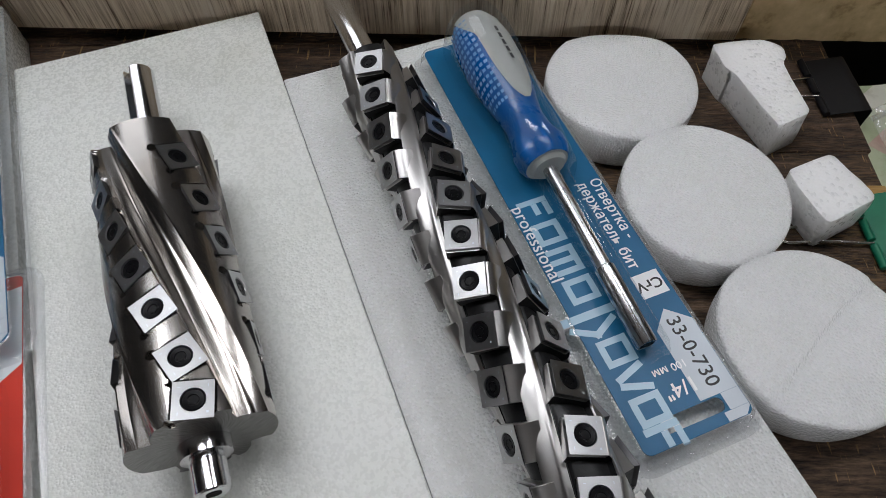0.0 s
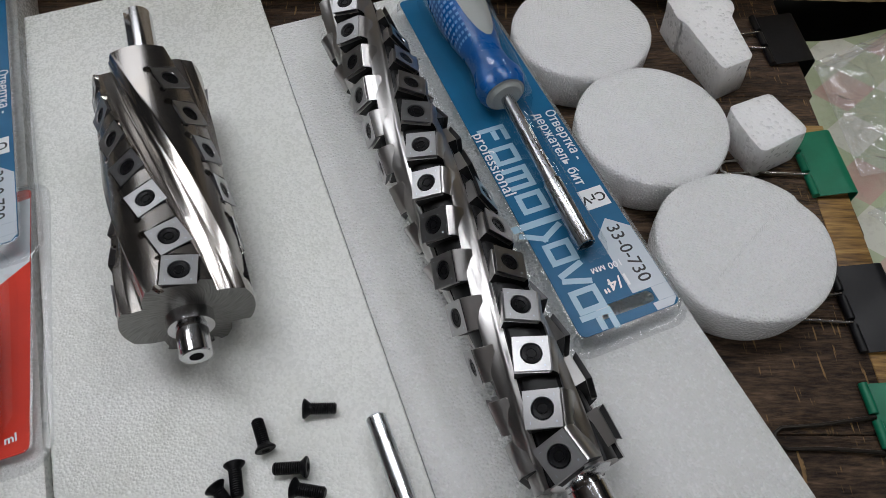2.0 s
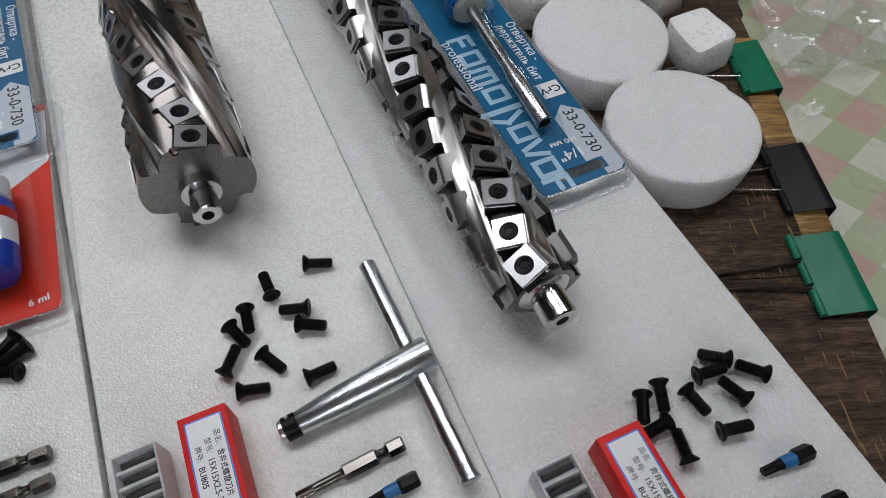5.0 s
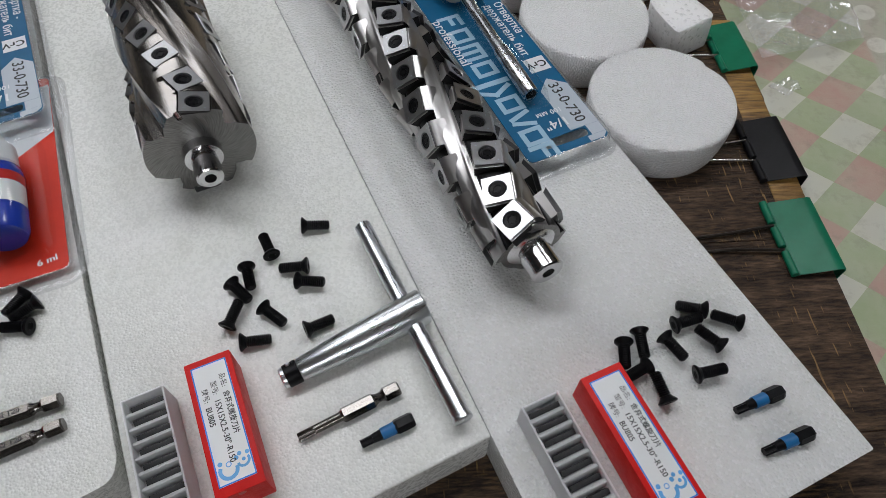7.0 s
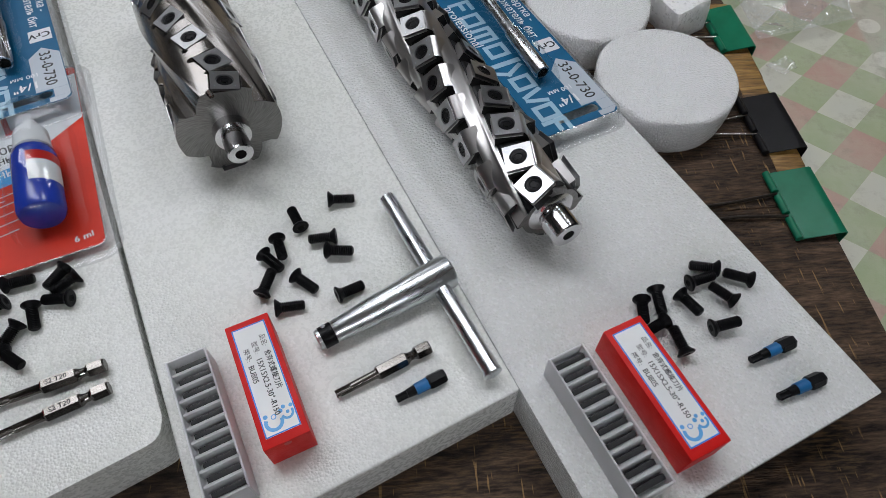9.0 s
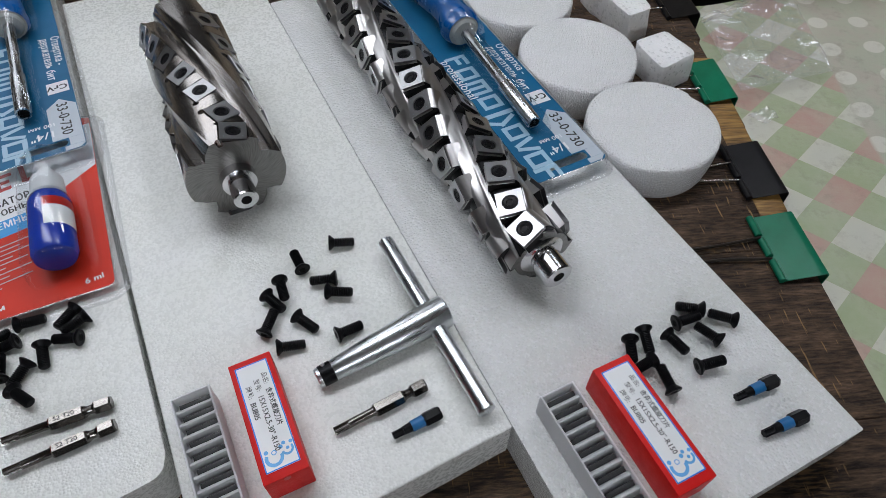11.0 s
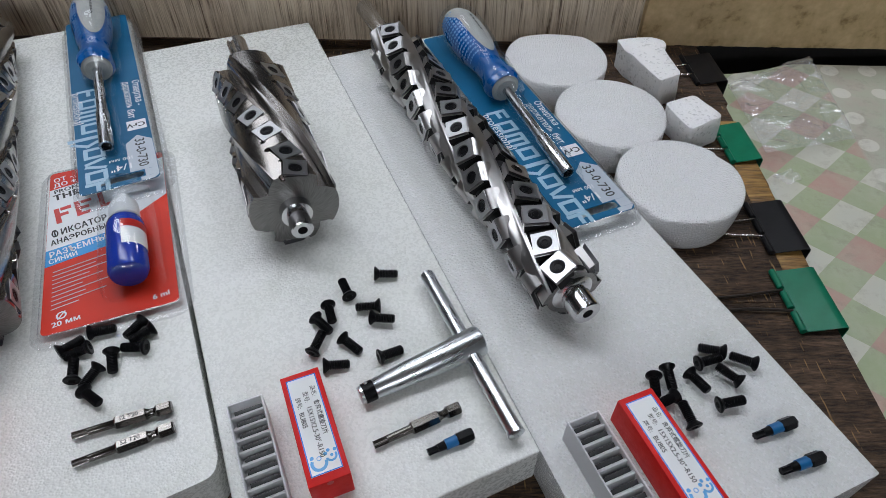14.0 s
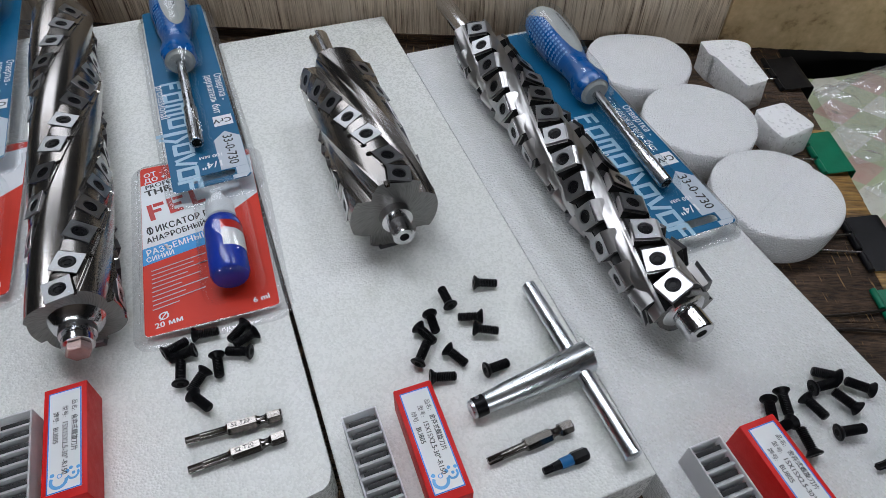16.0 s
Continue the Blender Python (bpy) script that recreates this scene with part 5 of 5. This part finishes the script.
def long_bit(x, y, rot, label):
    """50 mm power bit: its local y runs from the tip to the hexagon end."""
    b = thing("screwdriver_bit", pose(x, y, 0.0034, 0, 0, rot - 90), label, "screwdriver bit", "long steel bits")
    part("tip", star(0.0, 0.0080, 0.0022, 0.70), BIT_STEEL, b, "six-lobed tip")
    part("stem", lathe([(0.0075, 0.0021), (0.0200, 0.0022), (0.0215, 0.0028)], 20), BIT_STEEL, b)
    part("hexagon", joined(hexed(0.0210, 0.0370, 0.0063, 0.0007), lathe([(0.0365, 0.0030), (0.0385, 0.0022), (0.0405, 0.0022), (0.0420, 0.0030)], 20), hexed(0.0415, 0.0495, 0.0063, 0.0007)), BIT_STEEL, b, "hexagon shank with a groove", None, 16)
    if "stamped" in label:
        writing("S2 T20", 0.0034, INK_BLACK, b, pose(0, 0.0235, 0.00323, 0, 0, 90), "LEFT", 0.00002, 1.0, "stamped_mark")
    return b


def angle_of(a, b):
    return math.degrees(math.atan2(b[1] - a[1], b[0] - a[0]))


for tip, end, lab in (((-0.0403, -0.0830), (0.0060, -0.0615), "plain steel long six-lobe bit beside the tee wrench"), ((-0.1965, -0.0750), (-0.1500, -0.0590), "steel long six-lobe bit with stamped marks"),
                      ((-0.1908, -0.0902), (-0.1445, -0.0705), "steel long six-lobe bit with stamped marks, below its twin")):
    long_bit(*tip, angle_of(tip, end), lab)


def short_bit(tip, end, label):
    b = thing("screwdriver_bit", pose(*tip, 0.0033, 0, 0, angle_of(tip, end) - 90), label, "screwdriver bit", "short banded bits")
    part("tip", star(0.0, 0.0060, 0.0020, 0.72), BLACK_OXIDE, b, "black six-lobed tip")
    part("neck", lathe([(0.0055, 0.0021), (0.0095, 0.0024), (0.0100, 0.0026)], 20), BLACK_OXIDE, b)
    part("band", lathe([(0.0098, 0.0024), (0.0098, 0.0028), (0.0165, 0.0029), (0.0165, 0.0024)], 24), BLUE_BAND, b, "blue torsion band")
    part("hexagon", hexed(0.0162, 0.0255, 0.0063, 0.0013), BLACK_OXIDE, b, "black hexagon shank", None, 12)
    return b


short_bit((-0.0125, -0.0875), (0.0112, -0.0770), "black short bit with a blue band, below the plain bit")
short_bit((0.1575, -0.0820), (0.1834, -0.0732), "black short bit with a blue band, beside loose screws")
short_bit((0.1641, -0.1010), (0.1907, -0.0925), "black short bit with a blue band, near the foam corner")


def loose_screw():
    s = thing("knife_screw", pose(0, 0, 0), "black countersunk six-lobe machine screw lying on foam", "screw", "loose black screws")
    rings = [(0.0026, 0.0027)]
    y = 0.0030
    while y < 0.0140:
        rings += [(y, 0.0028), (y + 0.00025, 0.0028), (y + 0.0005, 0.0022), (y + 0.0007, 0.0022)]
        y += 0.00098
    rings += [(0.0146, 0.0024), (0.0150, 0.0018), (0.0150, 0.0)]
    part("shank", lathe(rings, 16), BLACK_OXIDE, s, "threaded black shank", None, 20)
    head = part("head", lathe([(0.0004, 0.0019), (0.0, 0.0020), (0.0, 0.0040), (0.0004, 0.0046), (0.0009, 0.0046), (0.0030, 0.0027)], 24), BLACK_OXIDE, s, "countersunk black head", None, 30)
    part("drive_recess", star(0.0003, 0.0016, 0.0020, 0.70), HOLE_SHADE, head, "black star painted as the shaded drive recess", None, 30)
    return s


# head x, head y, heading of the shank
MIDDLE_PILE = [(-0.0461, 0.0315, -1), (-0.0600, 0.0129, 107), (-0.0408, 0.0061, 176), (-0.0466, -0.0026, -3), (-0.0729, 0.0076, -79), (-0.0798, -0.0019, -52), (-0.0784, -0.0276, 70),
               (-0.0625, -0.0167, -40), (-0.0403, -0.0308, 21), (-0.0713, -0.0358, 9)]
LEFT_PILE = [(-0.2105, -0.0111, 8), (-0.1812, -0.0016, -120), (-0.1735, -0.0074, -131), (-0.1738, -0.0213, -176), (-0.1934, -0.0230, -67), (-0.1966, -0.0331, -119), (-0.2082, -0.0432, 111),
             (-0.2235, -0.0241, 48), (-0.2062, -0.0205, -158), (-0.2003, -0.0489, -28)]
RIGHT_PILE = [(0.1585, -0.0311, 170), (0.1397, -0.0384, 7), (0.1738, -0.0392, 149), (0.1608, -0.0508, 142), (0.1334, -0.0435, -66), (0.1222, -0.0394, -97), (0.1135, -0.0451, -102),
              (0.1225, -0.0583, -157), (0.1274, -0.0771, 107), (0.1434, -0.0643, 8)]
pattern = loose_screw()
placed = False
for pile in (MIDDLE_PILE, LEFT_PILE, RIGHT_PILE):
    for hx, hy, heading in pile:
        m = pose(hx, hy, 0.0045, 0, 0, heading - 90) @ pose(0, 0, 0, -7.5, random.uniform(0, 360), 0)
        if placed:
            copy_thing(pattern, m)
        else:
            pattern.matrix_world = m
            placed = True

# ---------------------------------------------------------------- binder clips at the bench edge


def binder_clip(x, y, rot, enamel, wire, colour, width=0.052, reach=0.0285, lever=0.052):
    """Spring clip on the bench edge: local x points off the bench."""
    c = thing("binder_clip", pose(x, y, BENCH_Z, 0, 0, rot), f"{colour} spring binder clip gripping the bench edge, wire levers folded in", "binder clip", "binder clips on the bench edge")
    bm = bmesh.new()
    prof = [(-reach, 0.0022), (-reach * 0.6, 0.0036), (-reach * 0.2, 0.0052), (-0.0014, 0.0058), (0.0004, 0.0050), (0.0009, 0.0030), (0.0009, -0.0200)]
    t = 0.0006
    rows = []
    for yy in (-width / 2, -width / 6, width / 6, width / 2):
        rows.append(([bm.verts.new((px, yy, pz)) for px, pz in prof], [bm.verts.new((px - 0.0002, yy, pz - t)) for px, pz in prof]))
    for (a, a2), (b, b2) in zip(rows, rows[1:]):
        for i in range(len(prof) - 1):
            bm.faces.new((a[i], b[i], b[i + 1], a[i + 1]))
            bm.faces.new((a2[i + 1], b2[i + 1], b2[i], a2[i]))
    for a, a2 in (rows[0], rows[-1]):
        for i in range(len(prof) - 1):
            bm.faces.new((a[i], a[i + 1], a2[i + 1], a2[i]))
    bmesh.ops.recalc_face_normals(bm, faces=bm.faces)
    part("spring_body", bm, enamel, c, f"{colour} enamelled spring steel body", None, 50)
    for y0, y1 in ((-width / 2, -width * 0.20), (-width * 0.13, width * 0.13), (width * 0.20, width / 2)):
        mm = pose(-reach - 0.0006, (y0 + y1) / 2, 0.0028)
        part("rolled_edge", lathe([(-(y1 - y0) / 2, 0.0014), (-(y1 - y0) / 2, 0.0023), ((y1 - y0) / 2, 0.0023), ((y1 - y0) / 2, 0.0014)], 14), enamel, c, "", mm)
    curve = bpy.data.curves.new("lever", "CURVE")
    curve.dimensions, curve.bevel_depth, curve.bevel_resolution = "3D", 0.0010, 2
    sp = curve.splines.new("POLY")
    pts = [(-reach - 0.0002, -width * 0.17, 0.0028), (-reach - lever * 0.55, -width * 0.11, 0.0024), (-reach - lever * 0.92, -width * 0.10, 0.0014), (-reach - lever, -width * 0.05, 0.0012),
           (-reach - lever, width * 0.05, 0.0012), (-reach - lever * 0.92, width * 0.10, 0.0014), (-reach - lever * 0.55, width * 0.11, 0.0024), (-reach - 0.0002, width * 0.17, 0.0028)]
    sp.points.add(len(pts) - 1)
    for p, q in zip(sp.points, pts):
        p.co = (*q, 1)
    tmp = bpy.data.objects.new("lever", curve)
    scene.collection.objects.link(tmp)
    bpy.context.view_layer.update()
    me = bpy.data.meshes.new_from_object(tmp.evaluated_get(bpy.context.evaluated_depsgraph_get()))
    bpy.data.objects.remove(tmp)
    me.materials.clear()
    me.materials.append(wire)
    lv = new("wire_lever", me)
    lv.parent = c
    tagged(lv, "bent wire lever")
    return c


binder_clip(0.2745, 0.3175, 3.0, CLIP_BLACK, WIRE_BRIGHT, "black", 0.050, 0.0280)
binder_clip(0.2660, 0.2015, 2.5, CLIP_GREEN, WIRE_BRIGHT, "green", 0.050, 0.0235)
binder_clip(0.2640, 0.1005, 2.0, CLIP_BLACK, WIRE_BRIGHT, "black", 0.052, 0.0270)
binder_clip(0.2605, 0.0315, 2.0, CLIP_GREEN, WIRE_DARK, "green", 0.052, 0.0285)


# ---------------------------------------------------------------- zip bag on the oilcloth


def zip_bag():
    bag = thing("zip_bag", pose(0, 0, -0.039), "empty clear crumpled zip bag lying on oilcloth", "plastic bag")
    corners = [Vector((0.2813, 0.1964)), Vector((0.3694, 0.2154)), Vector((0.3842, 0.3525)), Vector((0.2821, 0.3013))]
    bm = bmesh.new()
    n = 130
    grid = []
    for i in range(n + 1):
        row = []
        for j in range(n + 1):
            u, v = i / n, j / n
            p = corners[0] * (1 - u) * (1 - v) + corners[1] * u * (1 - v) + corners[2] * u * v + corners[3] * (1 - u) * v
            rim = min(u, v, 1 - u, 1 - v)
            z = 0.0030 + soft(0, 0.08, rim) * 0.0015 + 0.004 * noise.noise((p.x * 26, p.y * 26, 3.0)) * soft(0, 0.1, rim)
            for f, h, seed in ((26, 0.0040, 1.0), (48, 0.0022, 5.0), (95, 0.0005, 9.0)):
                z += h * max(0.0, 1 - 4.5 * abs(noise.noise((p.x * f, p.y * f * 0.8, seed)))) ** 2 * soft(0, 0.03, rim)
            row.append(bm.verts.new((p.x, p.y, z)))
        grid.append(row)
    for i in range(n):
        for j in range(n):
            bm.faces.new((grid[i][j], grid[i + 1][j], grid[i + 1][j + 1], grid[i][j + 1]))
    part("film", bm, BAG_FILM, bag, "crumpled clear film", None, 0)
    d = corners[2] - corners[3]
    part("zip_strip", block(d.length, 0.004, 0.0016, 0.0006), CLEAR_RIM, bag, "pressed zip strip", pose(*((corners[2] + corners[3]) / 2 - Vector((0.002, 0.009))), 0.004, 0, 0, math.degrees(math.atan2(d.y, d.x))))
    return bag


zip_bag()


def plastic_scrap():
    bm = bmesh.new()
    bmesh.ops.create_grid(bm, x_segments=14, y_segments=14, size=0.5)
    for v in bm.verts:
        x, y = v.co.x * 0.020, v.co.y * 0.013
        fold = abs(noise.noise((x * 160, y * 160, 4.0)))
        edge = 1 + 0.35 * noise.noise((v.co.x * 3, v.co.y * 3, 8.0))
        v.co = (x * edge, y * edge, 0.0008 + 0.005 * fold)
    scrap = part("plastic_scrap", bm, BAG_FILM, None, "", pose(0.2925, 0.1700, -0.0425, 0, 0, 25), 0)
    return tagged(scrap, "small crumpled scrap of clear film on the oilcloth", "plastic scrap")


plastic_scrap()
